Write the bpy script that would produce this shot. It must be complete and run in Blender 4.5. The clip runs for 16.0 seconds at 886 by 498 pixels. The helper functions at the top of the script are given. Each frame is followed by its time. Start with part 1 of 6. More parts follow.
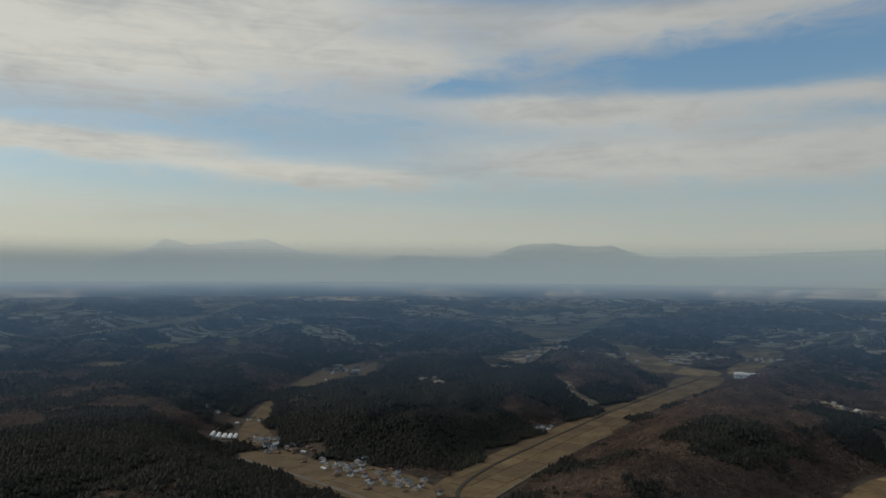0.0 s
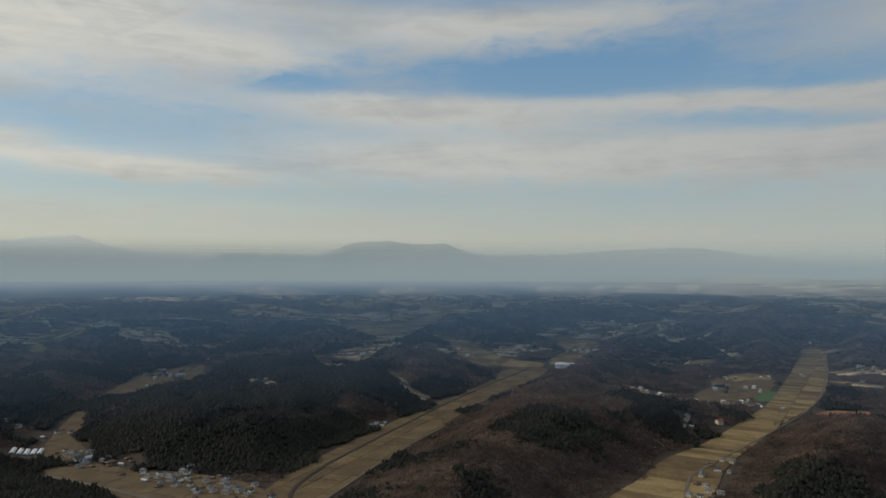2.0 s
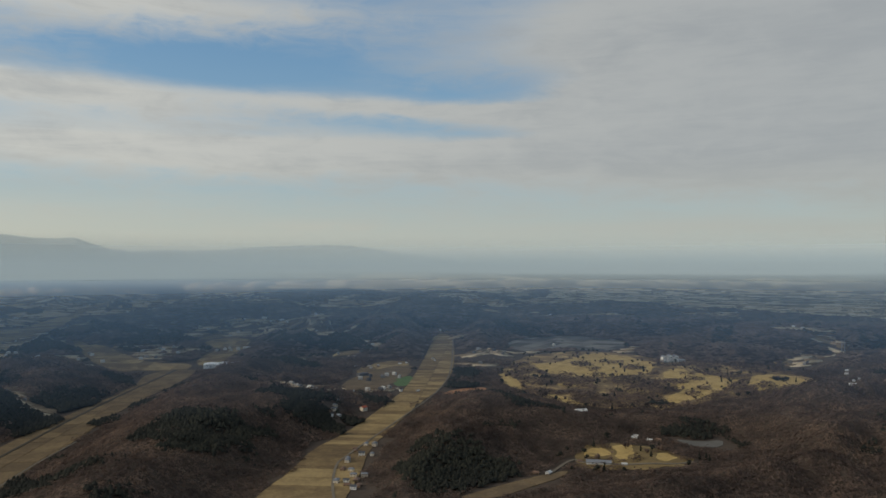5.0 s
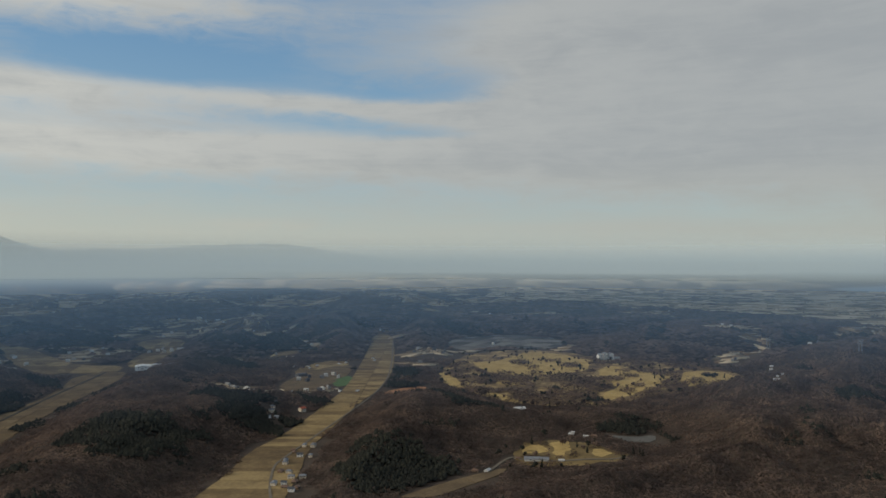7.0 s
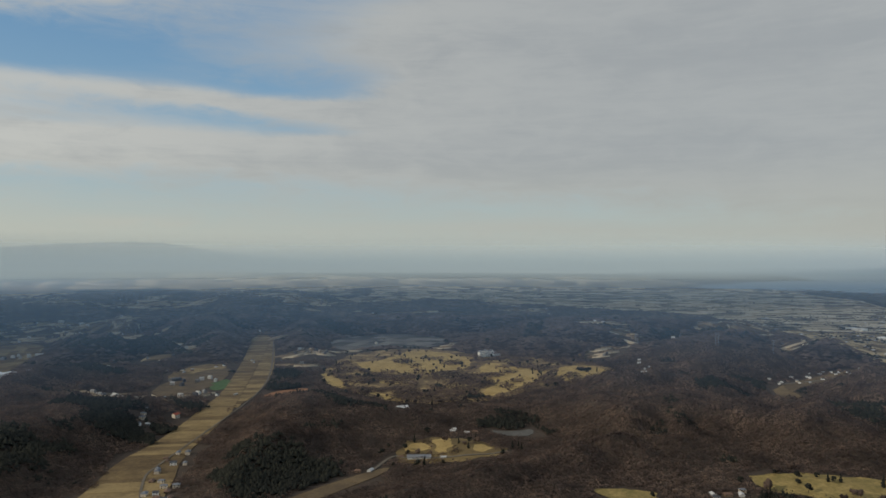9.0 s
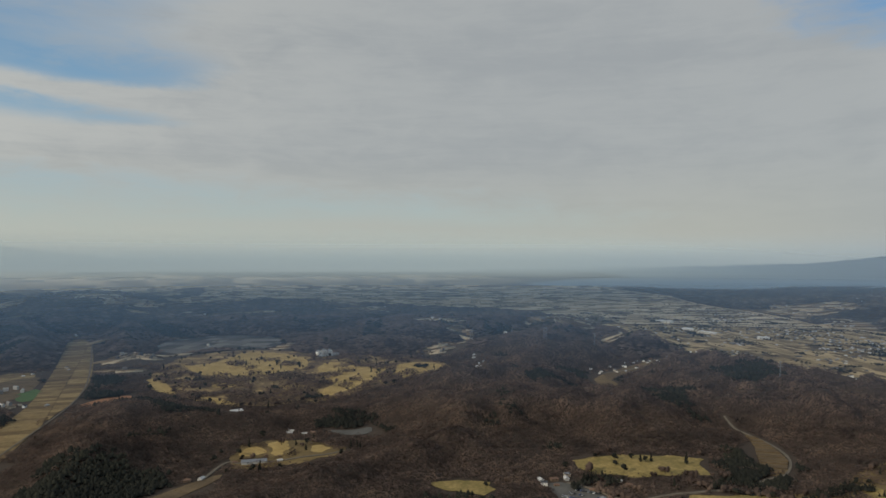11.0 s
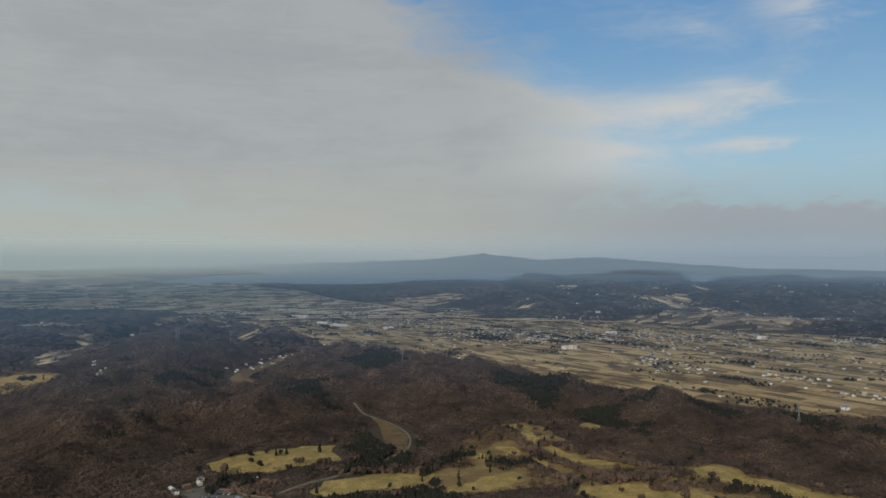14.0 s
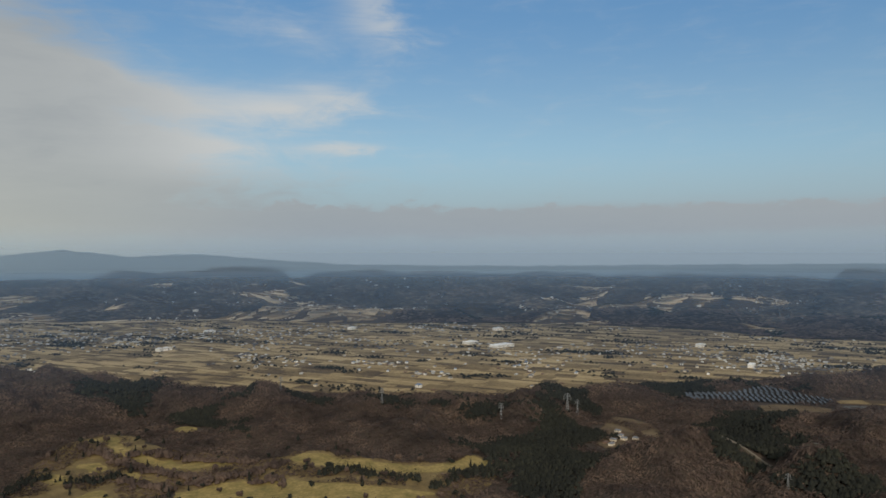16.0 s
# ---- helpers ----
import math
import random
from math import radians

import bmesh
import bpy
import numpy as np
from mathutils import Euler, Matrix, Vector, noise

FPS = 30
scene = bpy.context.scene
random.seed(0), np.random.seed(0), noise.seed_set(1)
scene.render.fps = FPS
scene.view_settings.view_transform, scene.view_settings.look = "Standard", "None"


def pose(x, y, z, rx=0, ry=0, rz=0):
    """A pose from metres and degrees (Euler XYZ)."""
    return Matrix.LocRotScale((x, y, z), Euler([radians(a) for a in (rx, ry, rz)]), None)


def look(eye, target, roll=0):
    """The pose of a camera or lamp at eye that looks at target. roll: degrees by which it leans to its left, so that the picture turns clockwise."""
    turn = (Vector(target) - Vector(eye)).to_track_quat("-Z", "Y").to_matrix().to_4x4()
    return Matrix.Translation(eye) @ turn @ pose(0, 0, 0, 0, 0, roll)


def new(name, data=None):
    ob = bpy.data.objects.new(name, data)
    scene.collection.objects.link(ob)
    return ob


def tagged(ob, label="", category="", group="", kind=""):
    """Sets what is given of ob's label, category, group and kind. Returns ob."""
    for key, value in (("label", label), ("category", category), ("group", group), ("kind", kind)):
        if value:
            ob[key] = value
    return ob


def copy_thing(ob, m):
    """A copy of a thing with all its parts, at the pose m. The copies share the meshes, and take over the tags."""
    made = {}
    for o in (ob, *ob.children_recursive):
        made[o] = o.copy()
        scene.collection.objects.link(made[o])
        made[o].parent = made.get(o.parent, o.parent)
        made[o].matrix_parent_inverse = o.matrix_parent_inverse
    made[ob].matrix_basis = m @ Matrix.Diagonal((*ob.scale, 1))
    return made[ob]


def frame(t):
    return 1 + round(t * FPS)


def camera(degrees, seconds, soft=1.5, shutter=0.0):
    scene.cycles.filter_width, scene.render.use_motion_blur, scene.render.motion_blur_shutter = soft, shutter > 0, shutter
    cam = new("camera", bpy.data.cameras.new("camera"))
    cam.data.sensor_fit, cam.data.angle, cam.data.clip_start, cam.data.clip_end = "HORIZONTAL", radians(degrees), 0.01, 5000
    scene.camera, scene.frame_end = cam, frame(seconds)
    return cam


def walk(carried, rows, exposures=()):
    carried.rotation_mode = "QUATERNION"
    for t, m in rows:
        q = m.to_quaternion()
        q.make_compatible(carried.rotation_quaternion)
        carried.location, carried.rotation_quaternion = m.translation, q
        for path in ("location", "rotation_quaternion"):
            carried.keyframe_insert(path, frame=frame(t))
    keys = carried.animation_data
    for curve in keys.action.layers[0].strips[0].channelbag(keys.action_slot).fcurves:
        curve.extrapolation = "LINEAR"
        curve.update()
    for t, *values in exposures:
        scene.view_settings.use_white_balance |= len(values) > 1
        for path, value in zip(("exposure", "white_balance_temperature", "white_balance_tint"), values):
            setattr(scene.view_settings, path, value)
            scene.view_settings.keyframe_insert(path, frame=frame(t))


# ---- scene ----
cam = camera(63.00, 16.0, soft=1.55)
walk(cam, [
    (0.0, pose(0, 0, 250, 91.50, -0.46, -0.00)),
    (0.5, pose(0, 0, 250, 91.59, -0.37, -2.85)),
    (1.0, pose(0, 0, 250, 91.66, -0.31, -5.66)),
    (1.5, pose(0, 0, 250, 91.44, -0.33, -9.06)),
    (2.0, pose(0, 0, 250, 91.39, -0.23, -13.07)),
    (2.5, pose(0, 0, 250, 91.37, -0.22, -17.73)),
    (3.0, pose(0, 0, 250, 91.36, -0.11, -23.71)),
    (3.5, pose(0, 0, 250, 91.31, 0.05, -29.90)),
    (4.0, pose(0, 0, 250, 91.24, 0.15, -36.62)),
    (4.2, pose(0, 0, 250, 91.20, 0.17, -39.13)),
    (6.3, pose(0, 0, 250, 91.12, -0.24, -41.21)),
    (6.5, pose(0, 0, 250, 91.13, -0.18, -42.14)),
    (7.0, pose(0, 0, 250, 91.12, -0.16, -44.88)),
    (7.1, pose(0, 0, 250, 91.12, -0.16, -45.75)),
    (7.2, pose(0, 0, 250, 91.11, -0.16, -46.65)),
    (7.3, pose(0, 0, 250, 91.11, -0.16, -47.35)),
    (7.4, pose(0, 0, 250, 91.10, -0.15, -48.25)),
    (7.5, pose(0, 0, 250, 91.10, -0.15, -48.77)),
    (7.6, pose(0, 0, 250, 91.10, -0.16, -48.79)),
    (7.8, pose(0, 0, 250, 91.10, -0.17, -48.88)),
    (8.0, pose(0, 0, 250, 91.10, -0.18, -48.99)),
    (8.1, pose(0, 0, 250, 91.10, -0.18, -49.15)),
    (8.3, pose(0, 0, 250, 91.10, -0.17, -49.85)),
    (8.5, pose(0, 0, 250, 91.10, -0.16, -51.01)),
    (11.0, pose(0, 0, 250, 90.99, -0.11, -66.80)),
    (11.5, pose(0, 0, 250, 90.96, -0.10, -70.37)),
    (12.0, pose(0, 0, 250, 90.94, -0.12, -74.24)),
    (12.5, pose(0, 0, 250, 90.90, -0.11, -78.34)),
    (13.0, pose(0, 0, 250, 90.86, -0.06, -82.87)),
    (13.5, pose(0, 0, 250, 90.81, -0.04, -88.22)),
    (14.0, pose(0, 0, 250, 90.75, -0.01, -94.98)),
    (14.5, pose(0, 0, 250, 90.68, 0.03, -103.08)),
    (15.0, pose(0, 0, 250, 90.60, 0.07, -111.88)),
    (15.5, pose(0, 0, 250, 90.50, 0.05, -119.75)),
    (16.0, pose(0, 0, 250, 90.49, 0.03, -125.95)),
], exposures=[(0.0, -0.25), (2.0, -0.16), (4.0, -0.06), (16.0, -0.06)])

# ---- world and sun ----
SUN_AZ, SUN_EL = 62.0, 23.0      # degrees, counted anticlockwise from +y
sd = Vector((-math.sin(radians(SUN_AZ)) * math.cos(radians(SUN_EL)), math.cos(radians(SUN_AZ)) * math.cos(radians(SUN_EL)), math.sin(radians(SUN_EL))))
sun = new("sun", bpy.data.lights.new("sun", "SUN"))
sun.data.energy, sun.data.angle, sun.data.color = 2.9, radians(1.5), (1.0, 0.88, 0.70)
sun.matrix_world = look((0, 0, 0), -sd)


class Nodes:
    """Short hand for building a node tree."""

    def __init__(self, tree):
        self.t = tree
        tree.nodes.clear()

    def n(self, kind, **props):
        nd = self.t.nodes.new(kind)
        for k, v in props.items():
            setattr(nd, k, v)
        return nd

    def put(self, socket, v):
        if isinstance(v, (int, float, tuple, list)):
            socket.default_value = v
        else:
            self.t.links.new(v, socket)

    def m(self, op, a, b=None, c=None, clamp=False):
        nd = self.n("ShaderNodeMath", operation=op, use_clamp=clamp)
        for i, v in enumerate((a, b, c)):
            if v is not None:
                self.put(nd.inputs[i], v)
        return nd.outputs[0]

    def noise(self, vec, scale, detail=4.0, rough=0.55, dist=0.0):
        nd = self.n("ShaderNodeTexNoise")
        if vec is not None:
            self.put(nd.inputs["Vector"], vec)
        self.put(nd.inputs["Scale"], scale)
        self.put(nd.inputs["Detail"], detail)
        self.put(nd.inputs["Roughness"], rough)
        self.put(nd.inputs["Distortion"], dist)
        return nd.outputs["Fac"]

    def smooth(self, v, a, b, lo=0.0, hi=1.0):
        nd = self.n("ShaderNodeMapRange", interpolation_type="SMOOTHSTEP")
        for i, x in enumerate((v, a, b, lo, hi)):
            self.put(nd.inputs[i], x)
        return nd.outputs[0]

    def mix(self, f, a, b):
        nd = self.n("ShaderNodeMix", data_type="RGBA")
        for s, v in ((nd.inputs[0], f), (nd.inputs[6], a), (nd.inputs[7], b)):
            self.put(s, (*v, 1.0) if isinstance(v, tuple) and len(v) == 3 else v)
        return nd.outputs[2]

    def xyz(self, x, y, z):
        nd = self.n("ShaderNodeCombineXYZ")
        for i, v in enumerate((x, y, z)):
            self.put(nd.inputs[i], v)
        return nd.outputs[0]


# cloud banks: azimuth, elevation, half width, half height (degrees), slope, density
CLOUDS = [
    (27, 17.5, 17, 4.6, 0.03, 1.5), (3, 15.6, 11, 1.8, 0.14, 0.5), (-14, 18.0, 15, 1.9, -0.04, 0.6), (4, 19.8, 14, 1.4, 0.0, 0.5),
    (28, 8.8, 9, 0.8, 0.0, 1.5), (12, 7.2, 12, 0.8, 0.03, 0.9), (-18, 8.2, 20, 1.9, 0.02, 0.9), (-12, 11.9, 14, 1.5, 0.05, 0.8),
    (-40, 11.9, 18, 0.75, 0.03, 0.9), (-44, 10.2, 8, 0.75, 0.03, -0.5), (-37, 8.3, 18, 1.0, 0.0, 0.6), (-63, 16.0, 19, 7.0, -0.12, 1.7), (-68, 9.0, 22, 3.5, 0.0, 1.2),
    (-85, 15.5, 14, 5.5, 0.30, 1.2), (-90, 9.5, 16, 4.0, 0.16, 1.3), (-92, 5.0, 18, 3.0, 0.05, 0.9), (-101, 12.6, 5, 0.9, 0.28, 0.55), (-114, 11.5, 4.0, 1.1, 0.10, 0.5),
    (-118, 8.2, 3.4, 0.55, -0.03, 0.65), (-113, 17.0, 7, 1.5, 0.25, 0.2), (-122, 2.3, 34, 0.9, -0.006, 0.85), (-140, 3.0, 24, 0.8, -0.01, 0.6),
    (-60, 2.5, 14, 0.5, 0.0, 0.3), (-30, 3.0, 4, 0.45, 0.0, 0.35), (10, 4.0, 34, 1.3, 0.0, 0.3),
    (-45, 13.5, 9, 1.8, -0.12, -0.7), (-2, 14.0, 5, 1.0, 0.0, -0.6), (-24, 14.6, 10, 1.5, 0.0, -0.45), (60, 14, 18, 9, 0.0, 1.2), (-22, 18.8, 12, 1.2, 0.0, 0.35), (-117.5, 12.4, 3.2, 0.9, 0.12, 0.55), (-120.5, 18.0, 3.2, 2.4, 0.3, 0.5), (-108, 11.6, 7, 1.5, 0.12, 0.45), (-106, 8.2, 5, 0.7, 0.05, 0.45),
]
world = bpy.data.worlds.new("world")
scene.world = world
world.use_nodes = True
w = Nodes(world.node_tree)
sky = w.n("ShaderNodeTexSky", sky_type="NISHITA", sun_disc=False, sun_elevation=radians(SUN_EL), sun_rotation=radians(-SUN_AZ), altitude=250.0, air_density=1.0, dust_density=1.0, ozone_density=1.2)
sep = w.n("ShaderNodeSeparateXYZ")
w.put(sep.inputs[0], w.n("ShaderNodeTexCoord").outputs["Generated"])
DEG = 180 / math.pi
el = w.m("MULTIPLY", w.m("ARCSINE", sep.outputs[2]), DEG)
az = w.m("MULTIPLY", w.m("ARCTAN2", w.m("MULTIPLY", sep.outputs[0], -1.0), sep.outputs[1]), DEG)
flat = w.xyz(w.m("MULTIPLY", az, 0.045), w.m("MULTIPLY", el, 0.22), 3.1)
big = w.noise(flat, 1.0, 5.0, 0.55, 0.4)
fine = w.noise(w.xyz(w.m("MULTIPLY", az, 0.24), w.m("MULTIPLY", el, 0.62), 7.7), 1.0, 6.0, 0.6, 0.45)
streak = w.noise(w.xyz(w.m("MULTIPLY", w.m("ADD", az, w.m("MULTIPLY", el, 1.5)), 0.10), w.m("MULTIPLY", el, 1.05), 1.3), 1.0, 6.0, 0.65, 1.2)
ew = w.m("ADD", el, w.m("MULTIPLY", w.m("SUBTRACT", big, 0.5), 2.0))
ew = w.m("ADD", ew, w.m("MULTIPLY", w.m("SUBTRACT", fine, 0.5), 1.4))
aw = w.m("ADD", az, w.m("MULTIPLY", w.m("SUBTRACT", fine, 0.5), 7.0))
dens = w.m("ADD", w.m("MULTIPLY", w.m("SUBTRACT", fine, 0.5), 0.65), w.m("ADD", w.m("MULTIPLY", w.m("SUBTRACT", streak, 0.5), 0.35), 0.08))
for ca, ce, wa, we, slope, amp in CLOUDS:
    da = w.m("SUBTRACT", aw, float(ca))
    de = w.m("MULTIPLY", w.m("SUBTRACT", w.m("SUBTRACT", ew, float(ce)), w.m("MULTIPLY", da, slope)), 1.0 / we)
    da = w.m("MULTIPLY", da, 1.0 / wa)
    g = w.m("EXPONENT", w.m("MULTIPLY", w.m("ADD", w.m("MULTIPLY", da, da), w.m("MULTIPLY", de, de)), -1.0))
    dens = w.m("MULTIPLY_ADD", g, float(amp), dens)
lump = w.noise(w.xyz(w.m("MULTIPLY", az, 0.36), w.m("MULTIPLY", el, 0.9), 5.5), 1.0, 5.0, 0.6, 0.3)
low = w.m("MULTIPLY", w.smooth(el, 1.2, 2.4), w.smooth(w.m("SUBTRACT", el, w.m("MULTIPLY", lump, 4.6)), 1.7, 0.7))
low = w.m("MULTIPLY", low, w.smooth(az, -72.0, -100.0))
dens = w.m("MULTIPLY_ADD", low, 0.75, dens)
dens = w.m("ADD", dens, w.smooth(az, -105.0, -70.0, 0.0, 0.14))
# thin high cloud added overhead, out of view, to lift the fill light
dens = w.m("ADD", dens, w.smooth(el, 22.0, 34.0, 0.0, 0.75))
cover = w.m("MULTIPLY", w.smooth(dens, 0.02, 1.05), 0.93)
# cloud light: warm towards the sun, grey away from it
toward = w.smooth(az, -75.0, 40.0)
cloud_col = w.mix(toward, (0.415, 0.43, 0.425), (0.75, 0.73, 0.65))
shade = w.smooth(w.m("ADD", w.m("ADD", w.m("MULTIPLY", streak, 0.25), w.m("MULTIPLY", fine, 0.35)), w.m("MULTIPLY", big, 0.5)), 0.44, 0.72)
cloud_col = w.mix(w.m("MULTIPLY", shade, 0.6), cloud_col, (0.33, 0.35, 0.36))
cloud_col = w.mix(w.m("MULTIPLY", w.smooth(az, -96.0, -112.0), w.smooth(el, 4.5, 7.5)), cloud_col, (0.60, 0.61, 0.60))
tint = w.n("ShaderNodeVectorMath", operation="MULTIPLY")
w.put(tint.inputs[0], sky.outputs[0])
tint.inputs[1].default_value = (0.88, 1.0, 1.02)
clear = w.n("ShaderNodeVectorMath", operation="SCALE")
w.put(clear.inputs[0], tint.outputs[0])
w.put(clear.inputs["Scale"], 0.09)
blue = w.mix(0.55, clear.outputs[0], w.mix(w.smooth(el, 5.0, 20.0), (0.33, 0.51, 0.64), w.mix(w.smooth(az, -60.0, -100.0), (0.17, 0.36, 0.60), (0.12, 0.31, 0.60))))
lit = w.mix(cover, blue, cloud_col)
# pale veil of haze low over the land
veil = w.smooth(el, 9.0, 0.5)
veil_col = w.mix(toward, (0.46, 0.475, 0.425), (0.62, 0.60, 0.48))
veil_col = w.mix(w.smooth(az, -85.0, -120.0), veil_col, (0.31, 0.36, 0.41))
lit = w.mix(w.m("MULTIPLY", veil, 0.85), lit, veil_col)
bg = w.n("ShaderNodeBackground")
w.put(bg.inputs[0], lit)
bg.inputs[1].default_value = 1.0
w.put(w.n("ShaderNodeOutputWorld").inputs[0], bg.outputs[0])

# ---- materials ----
def mat(name, cols, big, small, rough=0.9, bump=0.3, dist=1.0, island=0.0, per_object=0.0, metal=0.0, thin=0.0, span=(0.30, 0.90)):
    """A rough surface: three colours mixed by noise at two real-world sizes (metres), with some spread from piece to piece."""
    mt = bpy.data.materials.new(name)
    mt.use_nodes = True
    k = Nodes(mt.node_tree)
    pos = k.n("ShaderNodeNewGeometry")
    a = k.noise(pos.outputs["Position"], 1.0 / big, 3.0)
    b = k.noise(pos.outputs["Position"], 1.0 / small, 4.0, 0.65)
    f = k.m("ADD", k.m("MULTIPLY", a, 0.7), k.m("MULTIPLY", b, 0.5))
    if island:
        f = k.m("ADD", f, k.m("MULTIPLY", k.m("SUBTRACT", pos.outputs["Random Per Island"], 0.5), island))
    if per_object:
        f = k.m("ADD", f, k.m("MULTIPLY", k.m("SUBTRACT", k.n("ShaderNodeObjectInfo").outputs["Random"], 0.5), per_object))
    ramp = k.n("ShaderNodeValToRGB")
    e = ramp.color_ramp.elements
    e[0].position, e[1].position = span
    e[0].color, e[1].color = (*cols[0], 1), (*cols[2], 1)
    mid = e.new(0.6)
    mid.color = (*cols[1], 1)
    k.put(ramp.inputs[0], f)
    p = k.n("ShaderNodeBsdfPrincipled")
    k.put(p.inputs["Base Color"], ramp.outputs[0])
    k.put(p.inputs["Roughness"], k.m("ADD", k.m("MULTIPLY", b, 0.12), rough - 0.06, clamp=True))
    p.inputs["Metallic"].default_value = metal
    p.inputs["Specular IOR Level"].default_value = 0.25
    if bump:
        bn = k.n("ShaderNodeBump")
        bn.inputs["Strength"].default_value, bn.inputs["Distance"].default_value = bump, dist
        k.put(bn.inputs["Height"], b)
        k.put(p.inputs["Normal"], bn.outputs[0])
    if thin:
        # thin sprays let part of the light through
        both, back = k.n("ShaderNodeMixShader"), k.n("ShaderNodeBsdfTranslucent")
        both.inputs[0].default_value = thin
        k.put(back.inputs[0], ramp.outputs[0])
        k.put(both.inputs[1], p.outputs[0])
        k.put(both.inputs[2], back.outputs[0])
        k.put(k.n("ShaderNodeOutputMaterial").inputs[0], both.outputs[0])
        return mt
    k.put(k.n("ShaderNodeOutputMaterial").inputs[0], p.outputs[0])
    return mt


M_GROUND = mat("forest_floor", [(0.034, 0.026, 0.022), (0.055, 0.041, 0.032), (0.088, 0.065, 0.046)], 160, 9, 0.95, 0.6, 2.0)
M_BARE = mat("bare_twigs", [(0.046, 0.0360, 0.0340), (0.130, 0.0945, 0.0805), (0.262, 0.188, 0.145)], 55, 16, 0.95, 0.0, island=0.05, thin=0.5, span=(0.42, 0.82))
M_PINE = mat("conifer_needles", [(0.008, 0.0092, 0.0082), (0.0145, 0.016, 0.0125), (0.029, 0.0295, 0.020)], 120, 4, 0.9, 0.0, island=0.3)
M_FARWOOD = mat("far_woods", [(0.026, 0.028, 0.029), (0.070, 0.058, 0.051), (0.18, 0.14, 0.105)], 300, 40, 0.95, 0.0, island=0.4)
M_PADDY = mat("dry_stubble", [(0.085, 0.058, 0.032), (0.165, 0.115, 0.056), (0.29, 0.212, 0.10)], 25, 5, 0.95, 0.2, 0.3, per_object=0.5)
M_PLOT = mat("plain_plots", [(0.082, 0.058, 0.036), (0.225, 0.163, 0.084), (0.42, 0.318, 0.170)], 140, 9, 0.95, 0.1, 0.3, per_object=0.6, island=0.0)
M_FARPLOT = mat("far_plots", [(0.085, 0.062, 0.040), (0.235, 0.174, 0.094), (0.44, 0.338, 0.19)], 320, 9, 0.95, 0.0, 0.3, island=0.6)
M_PALEPLOT = mat("pale_plots", [(0.13, 0.104, 0.070), (0.32, 0.258, 0.170), (0.58, 0.485, 0.345)], 260, 30, 0.95, 0.0, 0.3, island=1.0)
M_ROUGH = mat("rough_grass", [(0.085, 0.060, 0.031), (0.165, 0.118, 0.052), (0.31, 0.228, 0.10)], 30, 5, 0.95, 0.4, 0.6)
M_DRYROUGH = mat("dry_rough_grass", [(0.082, 0.058, 0.038), (0.175, 0.120, 0.062), (0.40, 0.288, 0.13)], 58, 12, 0.95, 0.4, 0.6, span=(0.46, 0.74))
M_CLEAR = mat("clearing_plots", [(0.095, 0.070, 0.046), (0.22, 0.168, 0.11), (0.46, 0.385, 0.275)], 120, 10, 0.95, 0.0, 0.3, island=0.9)
# brown stubble toned down: valley A's cloud shade is put into the colour
M_DIMSTUBBLE = mat("dim_brown_stubble", [(0.072, 0.051, 0.030), (0.128, 0.090, 0.049), (0.21, 0.152, 0.08)], 35, 6, 0.95, 0.2, 0.3, per_object=0.26)
M_GOLD = mat("golden_lawn", [(0.20, 0.138, 0.05), (0.36, 0.255, 0.098), (0.54, 0.40, 0.17)], 24, 5, 0.95, 0.2, 0.4)
M_FAIRWAY = mat("winter_lawn", [(0.105, 0.098, 0.030), (0.24, 0.180, 0.065), (0.41, 0.305, 0.122)], 16, 4, 0.95, 0.2, 0.4)
M_GREEN = mat("green_crop", [(0.05, 0.09, 0.035), (0.075, 0.13, 0.045), (0.10, 0.16, 0.06)], 30, 4, 0.9, 0.2, 0.3)
M_REDSOIL = mat("red_soil", [(0.20, 0.10, 0.055), (0.28, 0.14, 0.075), (0.36, 0.20, 0.11)], 25, 3, 0.95, 0.3, 0.5)
M_BROWN = mat("brown_weeds", [(0.07, 0.05, 0.032), (0.12, 0.086, 0.05), (0.20, 0.148, 0.085)], 30, 4, 0.95, 0.3, 0.5)
M_ROAD = mat("asphalt", [(0.085, 0.074, 0.060), (0.135, 0.116, 0.092), (0.20, 0.174, 0.138)], 40, 3, 0.9, 0.1, 0.1)
M_GRAVEL = mat("grey_lot", [(0.06, 0.058, 0.055), (0.10, 0.097, 0.09), (0.16, 0.152, 0.14)], 30, 3, 0.9, 0.1, 0.1)
M_GREYLOT = mat("grey_plots", [(0.06, 0.058, 0.056), (0.105, 0.098, 0.092), (0.19, 0.175, 0.155)], 60, 6, 0.95, 0.1, 0.2, per_object=0.8)
M_CANAL = mat("canal_bank", [(0.022, 0.019, 0.015), (0.035, 0.03, 0.022), (0.055, 0.046, 0.032)], 40, 4, 0.8, 0.2, 0.3)

